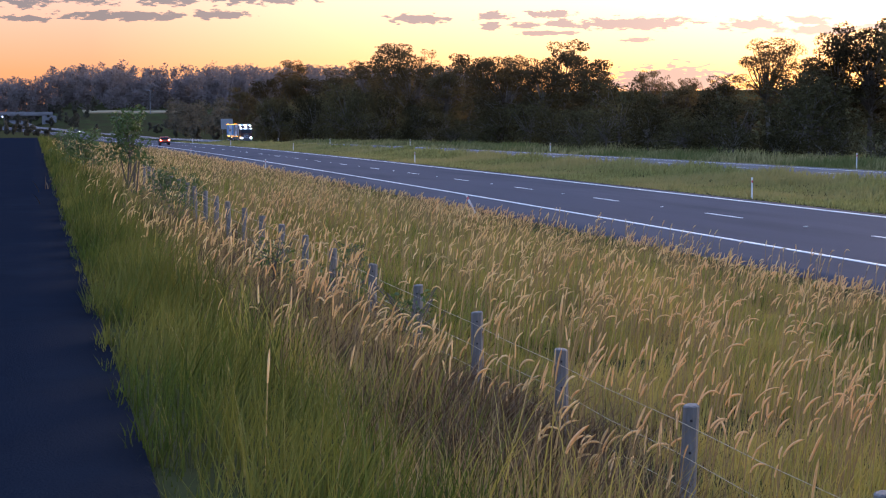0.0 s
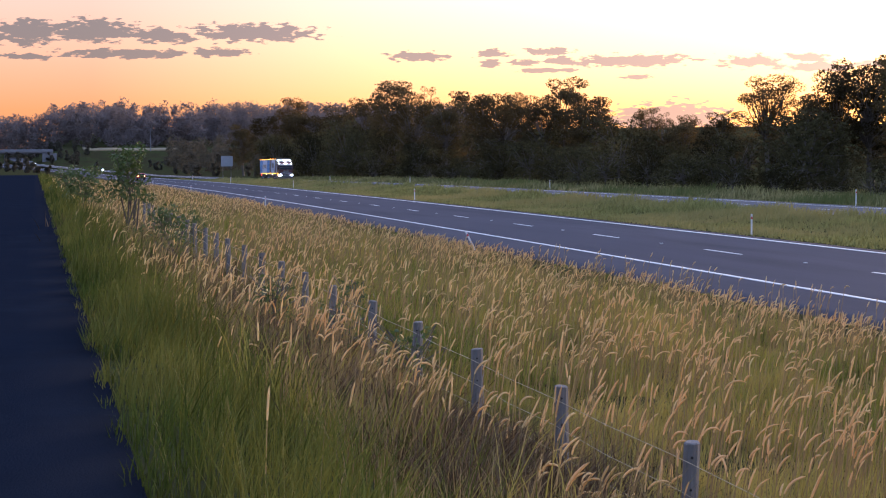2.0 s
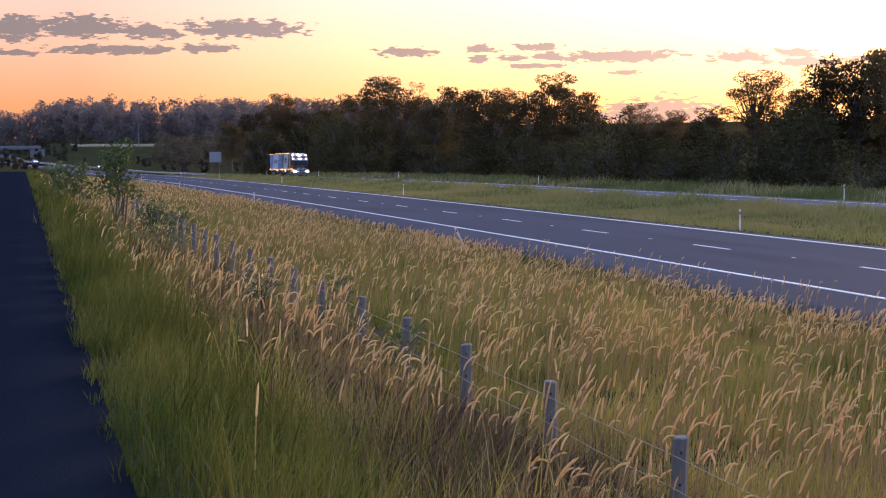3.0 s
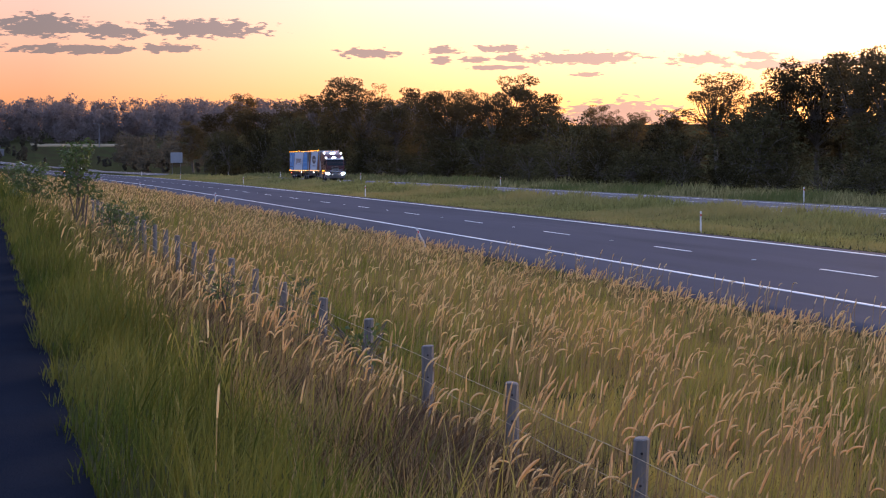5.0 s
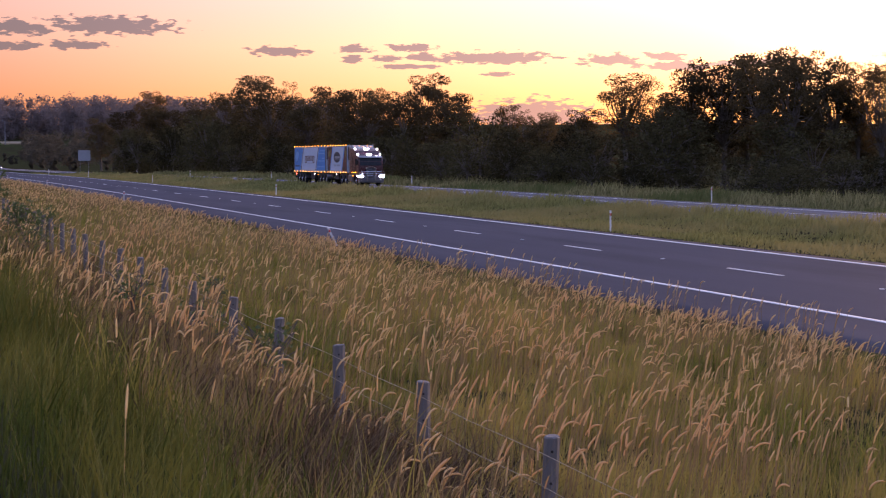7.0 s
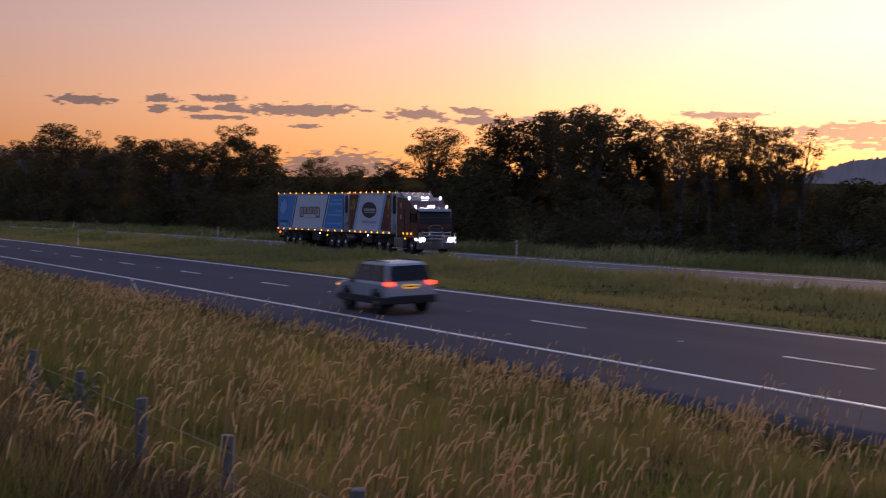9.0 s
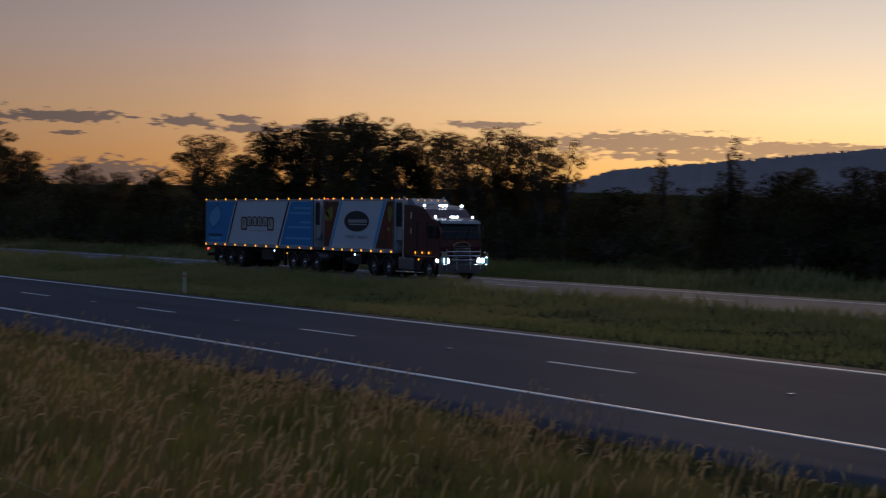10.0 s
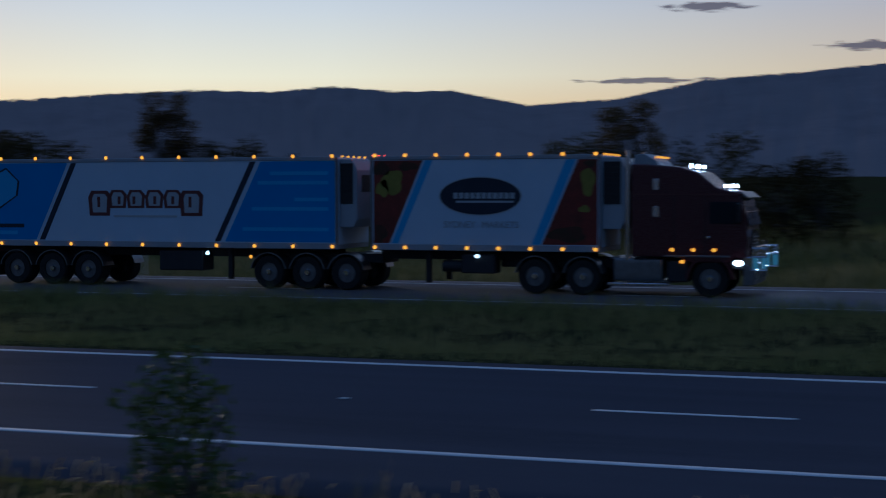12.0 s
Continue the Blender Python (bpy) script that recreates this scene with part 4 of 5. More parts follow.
# dead bracken and dark twiggy tufts near the fence
tufts = []
for cx, cy, r, n in ((3.2, 9.6, 0.8, 1500), (3.5, 11.6, 0.9, 1700), (3.5, 12.9, 0.7, 1100), (2.9, 13.6, 0.6, 600), (3.3, 15.6, 0.7, 700), (3.7, 18.4, 0.8, 700), (2.7, 22.5, 0.9, 700), (3.2, 26.5, 1.0, 700),
                    (2.6, 33, 1.2, 700), (3.6, 37, 1.2, 600), (2.2, 41, 1.2, 500), (2.9, 10.6, 0.7, 900), (2.6, 16.8, 0.6, 600), (3.1, 20.0, 0.7, 700), (2.4, 28.5, 0.8, 500)):
    x, y = cx + dice.normal(0, r * 0.55, n), cy + dice.normal(0, r * 0.8, n)
    d = np.hypot(x, y)
    tufts.append(blades(x, y, dice.uniform(0.22, 0.66, n), 0.0075 * (1 + d / 14), 1.2, 3))
joined("dead_bracken", "dark brown dead bracken tangled along the fence", "bracken", "bracken", tufts)

# ------------------------------------------------------------ fence, verge plants, roadside posts
FENCE_X, FENCE_Y, FENCE_STEP = 4.03, 9.35, 2.47


def fence_top(y):
    return 1.77 + 0.0107 * y


def post_mesh(k):
    bm = bmesh.new()
    add_tube(bm, (0, 0, -0.3), (0, 0, 1.02), 0.072, 0.066, 9)
    for v in bm.verts:
        v.co.x *= 0.86 + 0.06 * math.sin(k + 5 * v.co.z)
        v.co.z += 0.012 * math.sin(k * 3 + 7 * v.co.x) if v.co.z > 0.9 else 0
    top = [e for e in bm.edges if all(v.co.z > 0.9 for v in e.verts)]
    bmesh.ops.bevel(bm, geom=top, offset=0.009, segments=1, affect="EDGES")
    return bm


POST_LABEL = "weathered grey timber fence post with drilled wire holes"
post_kinds = []
for k in range(3):
    root = thing("fence_post", POST_LABEL, "fence post", Matrix.Identity(4), "fence posts")
    part("post_shaft", post_mesh(k), "post", root)
    for z in (0.93, 0.72, 0.51):
        part("wire_hole", tube((0.0, -0.075, z), (0.0, -0.062, z), 0.009, 0.009, 7), "black", root)
    post_kinds.append(root)
for k in range(-3, 22):
    y = FENCE_Y + FENCE_STEP * k
    at = Matrix.Translation((FENCE_X, y, fence_top(y) - 1.02)) @ pose(0, 0, 0, dice.uniform(-2, 2), dice.uniform(-2, 2), dice.uniform(-12, 12) - 20)
    if k < 0:
        post_kinds[k + 3].matrix_basis = at
    else:
        copy_thing(post_kinds[k % 3], at)


def wire(z, sag):
    bm = bmesh.new()
    last = None
    for k in range(-3 * 4, 21 * 4 + 1):
        y = FENCE_Y + FENCE_STEP * k / 4
        dip = sag * (0.5 - 0.5 * math.cos(2 * math.pi * (k % 4) / 4))
        p = Vector((FENCE_X - 0.07, y, fence_top(y) - z - dip))
        if last:
            add_tube(bm, last, p, 0.0016 + 0.00006 * max(0, y), None, 5, False)
        last = p
    return bm


for z, sag in ((0.10, 0.012), (0.31, 0.02), (0.52, 0.02)):
    tagged(part("fence_wire", wire(z, sag), "wire"), "thin galvanised fence wire strung between the posts", "fence wire", "fence wires")


def delineator(x, y, z, tall, lean=0.0, turn=0.0):
    root = thing("marker_post", "slim white roadside marker post with a reflector", "marker post", Matrix.Translation((x, y, z)) @ pose(0, 0, 0, 0, lean, turn), "marker posts")
    bm = box(-0.04, 0.04, -0.012, 0.012, -0.2, tall, 0.008)
    part("post_blade", bm, "white_post", root)
    part("reflector", box(-0.032, 0.032, -0.02, -0.0125, tall - 0.22, tall - 0.12, 0.003), "red_reflector", root)


for k in range(-1, 5):
    y = 60 + 60 * k
    delineator(28.75, y, float(road_z(28.3, y)) - 0.05, 0.9)
    if k >= 0:
        delineator(17.15, y + 1, float(road_z(17.4, y)) - 0.1, 0.95, -27 if k == 0 else 0)
    delineator(49.2, y + 28, float(far_road_z(y + 28)) - 0.15, 1.1)


def shrub(name, label, x, y, tall, wide, clumps, count, leaf, leaf_size, low=0.3, bare=0):
    root = thing(name, label, "shrub", Matrix.Translation((x, y, float(rough_ground(x, y)))))
    cl = []
    for k in range(clumps):
        f = (k + 0.5) / clumps
        a, d = k * 2.4, wide * (1 - 0.55 * f) * math.sqrt(dice.uniform(0.1, 1))
        cl.append((d * math.cos(a), d * math.sin(a), tall * (low + (0.95 - low) * f), wide * dice.uniform(0.28, 0.45)))
    tagged(part("stem", limb_mesh(cl, tall, 0.028, 0.6), "bark", root), kind="stuff")
    for k in range(bare):
        part("bare_stem", tube((dice.uniform(-0.25, 0.25), dice.uniform(-0.2, 0.2), -0.1), (dice.uniform(-0.4, 0.4), dice.uniform(-0.3, 0.3), dice.uniform(0.9, 1.4)), 0.03, 0.018, 7), "bark", root)
    verts, faces = leaves(clumped(cl, count), leaf_size)
    crown = new("foliage", raw_mesh("foliage", verts, [faces], leaf))
    crown.parent = root
    return root


shrub("sapling", "young leafy sapling with bare dark stems in the grass", 2.46, 44, 2.75, 0.62, 22, 900, "leaf_weed", 0.13, 0.45, 5)
shrub("shrub", "low broad-leaved shrub in the dry grass", 3.3, 43, 1.25, 0.8, 14, 420, "leaf_weed", 0.13, 0.2)
shrub("shrub", "low broad-leaved shrub in the dry grass", 4.3, 46, 1.0, 0.8, 12, 400, "leaf_weed", 0.13, 0.2)
shrub("shrub", "leafy grey-green shrub beside the path", 1.95, 66, 1.9, 0.95, 18, 420, "leaf_weed", 0.16, 0.2)
shrub("shrub", "leafy grey-green shrub beside the path", 1.5, 82, 1.7, 0.8, 16, 400, "leaf_weed", 0.16, 0.2)
shrub("sapling", "slim dark sapling standing alone in the verge", 8.8, 4.8, 2.3, 0.5, 32, 1700, "leaf_weed", 0.08, 0.15)
for x, y, s in ((3.4, 18.0, 0.55), (3.8, 16.2, 0.5), (3.0, 20.5, 0.6), (2.6, 31, 0.7), (5.2, 26, 0.5)):
    shrub("weed", "broad-leaved green weed among grass by the fence", x, y, s + 0.25, 0.42, 10, 900, "leaf_weed", 0.075, 0.25)
for x, y in ((-8.4, 120), (-9.0, 150), (-8.0, 190)):
    plant(bushes[0], 5, x, y, 2.6, "bushes beside the path")

# far road furniture
lamp_post = thing("street_lamp", "tall pale street lamp on the far hill road", "street lamp", Matrix.Translation((67, 957, float(ground_z(67, 957)) - 0.2)))
part("pole", tube((0, 0, 0), (0, 0, 14), 0.28, 0.2, 8), "concrete", lamp_post)
part("lamp_arm", tube((0, 0, 13.9), (-2.6, 0, 14.3), 0.14, 0.1, 6), "concrete", lamp_post)
part("lamp_head", box(-3.6, -2.5, -0.25, 0.25, 14.15, 14.45, 0.08), "concrete", lamp_post)
bridge = thing("overpass", "pale concrete overpass crossing the far road", "bridge", Matrix.Translation((-6, 930, 0)))
part("deck", box(-45, 16, -5, 5, 13.2, 14.6, 0.1), "concrete", bridge)
part("parapet", box(-45, 16, -5.3, -5.0, 13.8, 15.4, 0.05), "concrete", bridge)
part("abutment", box(10, 18, -4.8, 4.8, -2, 13.2, 0.1), "concrete", bridge)
for px in (-30, -10):
    part("pier", box(px - 0.8, px + 0.8, -3.5, 3.5, -2, 13.2, 0.2), "concrete", bridge)
tagged(new("paddock", grid_mesh("paddock", np.linspace(28, 84, 12), np.linspace(958, 985, 6), lambda x, y: ground_z(x, y) + 0.5, "field", 0.8)), "strip of pale dry paddock on the far hillside", "field", kind="structure")
sign = thing("road_sign", "pale grey back of a large road sign on posts", "road sign", Matrix.Translation((50.3, 428, float(ground_z(50.3, 428)))))
part("sign_panel", box(-1.6, 1.6, -0.04, 0.04, 3.2, 6.0, 0.02), "box_grey", sign)
for px in (-1.1, 1.1):
    part("sign_post", tube((px, 0.1, -0.3), (px, 0.1, 6.0), 0.07, 0.07, 7), "steel", sign)

# ------------------------------------------------------------ lorry with two refrigerated trailers
SPIN = []


def wheel(parent, x, y, r=0.5, width=0.28, dual=False, side=-1, spin=-1):
    """A road wheel: tyre, rim and hub. side: the way its outer face looks along x."""
    hub = new("wheel")
    hub.empty_display_size = 0.2
    hub.parent = parent
    hub.matrix_basis = Matrix.Translation((x, y, r))
    w = width * (2.05 if dual else 1)
    bm = bmesh.new()
    prof = ((0.56 * r, 0), (0.93 * r, 0.0), (1.0 * r, 0.12 * w), (1.0 * r, 0.88 * w), (0.93 * r, w), (0.56 * r, w))
    rings = []
    for k in range(28):
        a = 2 * math.pi * k / 28
        rings.append([bm.verts.new((-side * d, q * math.cos(a), q * math.sin(a))) for q, d in prof])
    for k in range(28):
        p, q = rings[k], rings[(k + 1) % 28]
        for j in range(len(prof)):
            bm.faces.new((p[j], p[(j + 1) % 6], q[(j + 1) % 6], q[j]))
    bmesh.ops.recalc_face_normals(bm, faces=bm.faces)
    part("tyre", bm, "rubber", hub)
    bm = tube((-side * 0.05, 0, 0), (-side * 0.13, 0, 0), 0.58 * r, 0.56 * r, 24)
    for k in range(10):
        a = 2 * math.pi * k / 10
        add_tube(bm, (-side * 0.055, 0.4 * r * math.cos(a), 0.4 * r * math.sin(a)), (-side * 0.03, 0.4 * r * math.cos(a), 0.4 * r * math.sin(a)), 0.022, None, 6)
    part("rim", bm, "steel", hub)
    part("hub_cap", tube((side * 0.03, 0, 0), (-side * 0.07, 0, 0), 0.15 * r, 0.24 * r, 12), "chrome", hub)
    SPIN.append((hub, x, y, r, spin))
    return hub


def axle(parent, y, dual=True, spin=-1):
    wheel(parent, 0.03, y, dual=dual, side=-1, spin=spin)
    wheel(parent, 2.47, y, dual=dual, side=1, spin=spin)
    part("axle_beam", tube((0.5, y, 0.5), (2.0, y, 0.5), 0.07), "black", parent)


def small_lamp(parent, name, x, y, z, mat, r=0.05, squash=(0.6, 1, 1)):
    return part(name, lens((x, y, z), r, squash, 8, 6), mat, parent)


def slanted(parent, name, rear, length, z0, z1, top, bottom, mat, proud, label=""):
    """A piece of the side graphic: fractions of the side's length from its rear, along the top and along the bottom."""
    (t0, t1), (b0, b1) = top, bottom
    outline = [(rear - length * b0, z0), (rear - length * b1, z0), (rear - length * t1, z1), (rear - length * t0, z1)]
    return part(name, prism(outline, -proud, -0.001), mat, parent, label)


def oval(parent, name, y, z, ry, rz, mat, proud, label=""):
    n = 36
    return part(name, prism([(y + ry * math.cos(2 * math.pi * k / n), z + rz * math.sin(2 * math.pi * k / n)) for k in range(n)], -proud, -0.001), mat, parent, label)


def blob(parent, name, y, z, ry, rz, mat, proud, seed):
    n = 22
    pts = []
    for k in range(n):
        a = 2 * math.pi * k / n
        f = 1 + 0.13 * math.sin(3 * a + seed) + 0.08 * math.sin(5 * a + 2 * seed)
        pts.append((y + ry * f * math.cos(a), z + rz * f * math.sin(a)))
    return part(name, prism(pts, -proud, -0.001), mat, parent)


def bar(parent, name, y0, y1, z0, z1, mat, proud):
    return part(name, box(-proud, -0.001, y0, y1, z0, z1, 0.0), mat, parent)


def words(parent, name, text, y, z, size, mat, proud):
    """Lettering on the near side, read from the road."""
    curve = bpy.data.curves.new(name, "FONT")
    curve.body, curve.size, curve.align_x, curve.align_y, curve.extrude = text, size, "CENTER", "CENTER", 0.004
    flat = bpy.data.objects.new(name, curve)
    me = bpy.data.meshes.new_from_object(flat)
    bpy.data.objects.remove(flat)
    me.materials.append(M[mat])
    ob = new(name, me)
    ob.parent = parent
    ob.matrix_basis = Matrix.Translation((-proud, y, z)) @ pose(0, 0, 0, 90, 0, -90)
    return ob


FLOOR, ROOF = 1.22, 3.93


def trailer_box(root, front, rear):
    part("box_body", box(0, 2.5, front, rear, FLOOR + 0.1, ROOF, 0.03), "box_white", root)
    part("lower_rail", box(-0.025, 2.525, front + 0.02, rear - 0.02, FLOOR - 0.02, FLOOR + 0.16, 0.012), "box_grey", root)
    part("upper_rail", box(-0.02, 2.52, front + 0.02, rear - 0.02, ROOF - 0.1, ROOF + 0.012, 0.012), "box_grey", root)
    for y in (front, rear):
        part("corner_post", box(-0.028, 0.03, y - 0.07 if y == rear else y, y if y == rear else y + 0.07, FLOOR + 0.1, ROOF, 0.01), "steel", root)
    for x in (0.65, 1.75):
        part("chassis_rail", box(x, x + 0.1, front + 0.5, rear - 0.1, 0.92, FLOOR - 0.02, 0.01), "black", root)


def marker_rows(root, places):
    for y in places:
        small_lamp(root, "marker_light", -0.05, y, ROOF + 0.03, "amber", 0.055)
        small_lamp(root, "marker_light", -0.06, y, FLOOR + 0.06, "amber", 0.055)


def fridge(root, y0, y1, z0=1.85):
    unit = part("fridge_unit", prism([(y1, z0), (y0 + 0.12, z0), (y0, z0 + 0.25), (y0, 3.55), (y0 + 0.16, 3.86), (y1, 3.86)], 0.12, 2.38, 0.03), "box_grey", root, "pale grey refrigeration unit on the front wall")
    part("grille", box(0.1, 0.118, y0 + 0.12, y1 - 0.03, 2.55, 3.74, 0.004), "black", unit)
    part("grille", box(0.5, 2.0, y0 - 0.012, y0 - 0.002, 2.9, 3.4, 0.004), "black", unit)
    for k in range(6):
        part("louvre", box(0.09, 0.11, y0 + 0.14, y1 - 0.07, 2.82 + 0.15 * k, 2.86 + 0.15 * k), "grey_trim", unit)
    return unit


def guards(root, y):
    part("mudguard", arch(y, 0.5, 0.56, 0.59, -0.02, 0.62), "steel", root)
    part("mudguard", arch(y, 0.5, 0.56, 0.59, 1.88, 2.52), "steel", root)


def make_lead_trailer():
    root = thing("semi_trailer", "short white refrigerated trailer with fruit pictures and amber lights", "trailer")
    front, rear = 4.47, 11.38
    long = rear - front
    trailer_box(root, front, rear)
    z0, z1 = FLOOR + 0.18, ROOF - 0.12
    slanted(root, "fruit_panel", rear, long, z0, z1, (0.015, 0.235), (0.015, 0.085), "fruit_red", 0.006, "red and dark fruit picture")
    slanted(root, "fruit_panel", rear, long, z0, z1, (0.905, 0.985), (0.752, 0.985), "fruit_red", 0.006, "red and dark fruit picture")
    slanted(root, "stripe", rear, long, z0, z1, (0.245, 0.28), (0.095, 0.125), "pale_blue", 0.006)
    slanted(root, "stripe", rear, long, z0, z1, (0.853, 0.895), (0.708, 0.745), "pale_blue", 0.006)
    for f, h, ry, rz, mat, seed in ((0.10, 0.74, 0.32, 0.36, "fruit_yellow", 1), (0.055, 0.66, 0.2, 0.24, "fruit_yellow", 2), (0.05, 0.9, 0.26, 0.2, "fruit_dark", 3), (0.17, 0.93, 0.3, 0.13, "fruit_dark", 4), (0.045, 0.12, 0.2, 0.26, "fruit_dark", 5),
                                    (0.945, 0.74, 0.2, 0.4, "fruit_yellow", 6), (0.955, 0.95, 0.18, 0.1, "fruit_dark", 7), (0.86, 0.12, 0.55, 0.22, "fruit_dark", 8), (0.93, 0.42, 0.16, 0.1, "fruit_yellow", 9)):
        blob(root, "fruit", rear - long * f, z0 + (z1 - z0) * h, ry, rz, mat, 0.010, seed)
    y, z = rear - long * 0.487, z0 + (z1 - z0) * 0.57
    oval(root, "badge", y, z, 1.24, 0.56, "letter_grey", 0.006)
    oval(root, "badge", y, z, 1.21, 0.53, "navy", 0.010, "dark oval badge")
    for k in range(11):
        bar(root, "badge_bar", y + 0.8 - 0.17 * k - 0.13, y + 0.8 - 0.17 * k, z - 0.07, z + 0.1, "letter_grey", 0.014)
    bar(root, "badge_bar", y - 1.0, y + 0.72, z - 0.19, z - 0.13, "letter_grey", 0.014)
    words(root, "lettering", "SYDNEY", y + 0.62, z0 + 0.55, 0.26, "box_grey", 0.008)
    words(root, "lettering", "MARKETS", y - 0.6, z0 + 0.55, 0.26, "box_grey", 0.008)
    marker_rows(root, [front + 0.15 + (long - 0.3) * k / 7 for k in range(8)])
    for k in range(5):
        small_lamp(root, "marker_light", 0.3 + 0.45 * k, front - 0.03, ROOF + 0.02, "amber", 0.036)
        small_lamp(root, "tail_marker", 0.3 + 0.45 * k, rear + 0.03, ROOF + 0.0, "tail_rear", 0.055)
    fridge(root, 3.82, front - 0.01)
    part("air_tank", tube((0.25, 8.2, 0.75), (0.25, 9.2, 0.75), 0.17, None, 14), "grey_trim", root)
    part("side_locker", box(0.06, 0.7, 7.6, 8.6, 0.55, 1.1, 0.03), "grey_trim", root)
    part("landing_leg", box(0.25, 0.4, 9.6, 9.75, 0.25, 1.2, 0.01), "black", root)
    part("landing_leg", box(2.1, 2.25, 9.6, 9.75, 0.25, 1.2, 0.01), "black", root)
    part("tail_frame", box(0.6, 1.9, 11.2, 15.3, 0.78, 1.06, 0.02), "black", root)
    small_lamp(root, "side_light", -0.03, 8.1, 1.05, "side_white", 0.06)
    small_lamp(root, "side_light", -0.03, 15.25, 0.95, "amber", 0.05)
    for y in (12.17, 13.43, 14.69):
        axle(root, y)
        guards(root, y)
    return root


def make_rear_trailer():
    root = thing("semi_trailer", "long white and blue refrigerated trailer edged with amber lights", "trailer")
    front, rear = 12.42, 25.4
    long = rear - front
    trailer_box(root, front, rear)
    z0, z1 = FLOOR + 0.18, ROOF - 0.12
    slanted(root, "blue_panel", rear, long, z0, z1, (0.006, 0.293), (0.006, 0.204), "blue", 0.006, "deep blue panel")
    slanted(root, "stripe", rear, long, z0, z1, (0.303, 0.318), (0.214, 0.229), "navy", 0.006)
    slanted(root, "stripe", rear, long, z0, z1, (0.780, 0.795), (0.688, 0.703), "navy", 0.006)
    slanted(root, "blue_panel", rear, long, z0, z1, (0.807, 0.993), (0.715, 0.993), "blue", 0.006, "deep blue panel with faint writing")
    # rounded tag picture on the rear panel
    y, z = rear - long * 0.105, z0 + (z1 - z0) * 0.62
    for grow, mat, proud in ((0.07, "navy", 0.010), (0.0, "pale_blue", 0.014)):
        part("tag_picture", prism([(y + 1.0 + grow, z - 0.2), (y + 0.3, z - 0.62 - grow), (y - 0.55 - grow, z - 0.1), (y - 0.62 - grow, z + 0.35), (y - 0.2, z + 0.72 + grow), (y + 0.75 + grow, z + 0.3)], -proud, -0.001), mat, root)
    for k, (a, b) in enumerate(((-0.85, 1.0), (-0.6, 0.9))):
        bar(root, "writing_bar", y + a, y + b, z0 + 0.38 - 0.22 * k, z0 + 0.5 - 0.22 * k, "navy" if k == 0 else "pale_blue", 0.010)
    # emblem of six blocks, the outer two taller
    y, z = rear - long * 0.505, z0 + (z1 - z0) * 0.5
    for k in range(6):
        w, up, down = (0.72, 0.34, 0.44) if k in (0, 5) else (0.56, 0.36, 0.2)
        c = y + 1.60 - 0.64 * k
        shape = [(w / 2, -down), (-w / 2, -down), (-w / 2 - 0.04, up * 0.6), (-w / 2 + 0.1, up), (w / 2 - 0.06, up), (w / 2 + 0.05, up * 0.4)]
        part("emblem_block", prism([(c + a, z + b) for a, b in shape], -0.006, -0.001), "letter_red", root)
        part("emblem_face", prism([(c + a * 0.66, z + (up - down) / 2 + (b - (up - down) / 2) * 0.74) for a, b in shape], -0.010, -0.001), "letter_grey", root)
        slot = (0.03, -0.05, 0.07, -0.02, 0.0, 0.05)[k]
        bar(root, "emblem_bar", c + slot - 0.05, c + slot + 0.05, z - down * 0.4, z + up * 0.45, "letter_red", 0.014)
    bar(root, "writing_bar", y - 1.1, y + 1.1, z - 0.48, z - 0.42, "letter_grey", 0.010)
    for k, (a, b) in enumerate(((0.8, 2.7), (0.8, 3.1), (0.8, 1.9), (0.8, 3.3))):
        bar(root, "writing_bar", front + a - 0.5, front + b - 0.5, z0 + 2.0 - 0.28 * k - (0.22 if k > 1 else 0), z0 + 2.11 - 0.28 * k - (0.22 if k > 1 else 0), "pale_blue", 0.010)
    bar(root, "writing_bar", front + 0.3, front + 3.1, z0 + 0.33, z0 + 0.44, "pale_blue", 0.010)
    marker_rows(root, [front + 0.16 + (long - 0.3) * k / 10 for k in range(11)])
    for k in range(5):
        small_lamp(root, "marker_light", 0.3 + 0.45 * k, front - 0.03, ROOF + 0.02, "amber", 0.036)
    fridge(root, 11.86, front - 0.01)
    part("side_locker", box(0.06, 0.8, 16.9, 18.4, 0.5, 1.12, 0.03), "grey_trim", root)
    part("landing_leg", box(0.25, 0.4, 16.0, 16.15, 0.25, 1.2, 0.01), "black", root)
    part("landing_leg", box(2.1, 2.25, 16.0, 16.15, 0.25, 1.2, 0.01), "black", root)
    part("underrun_bar", box(0.1, 2.4, 25.2, 25.35, 0.55, 0.75, 0.02), "grey_trim", root)
    part("mudflap", box(0.05, 0.62, 24.2, 24.22, 0.25, 1.0), "rubber", root)
    small_lamp(root, "side_light", -0.03, 16.7, 1.05, "side_white", 0.06)
    for x in (0.2, 2.3):
        small_lamp(root, "tail_light", x, 25.43, 1.0, "tail_rear", 0.07)
    for y in (20.9, 22.2, 23.5):
        axle(root, y)
        guards(root, y)
    return root


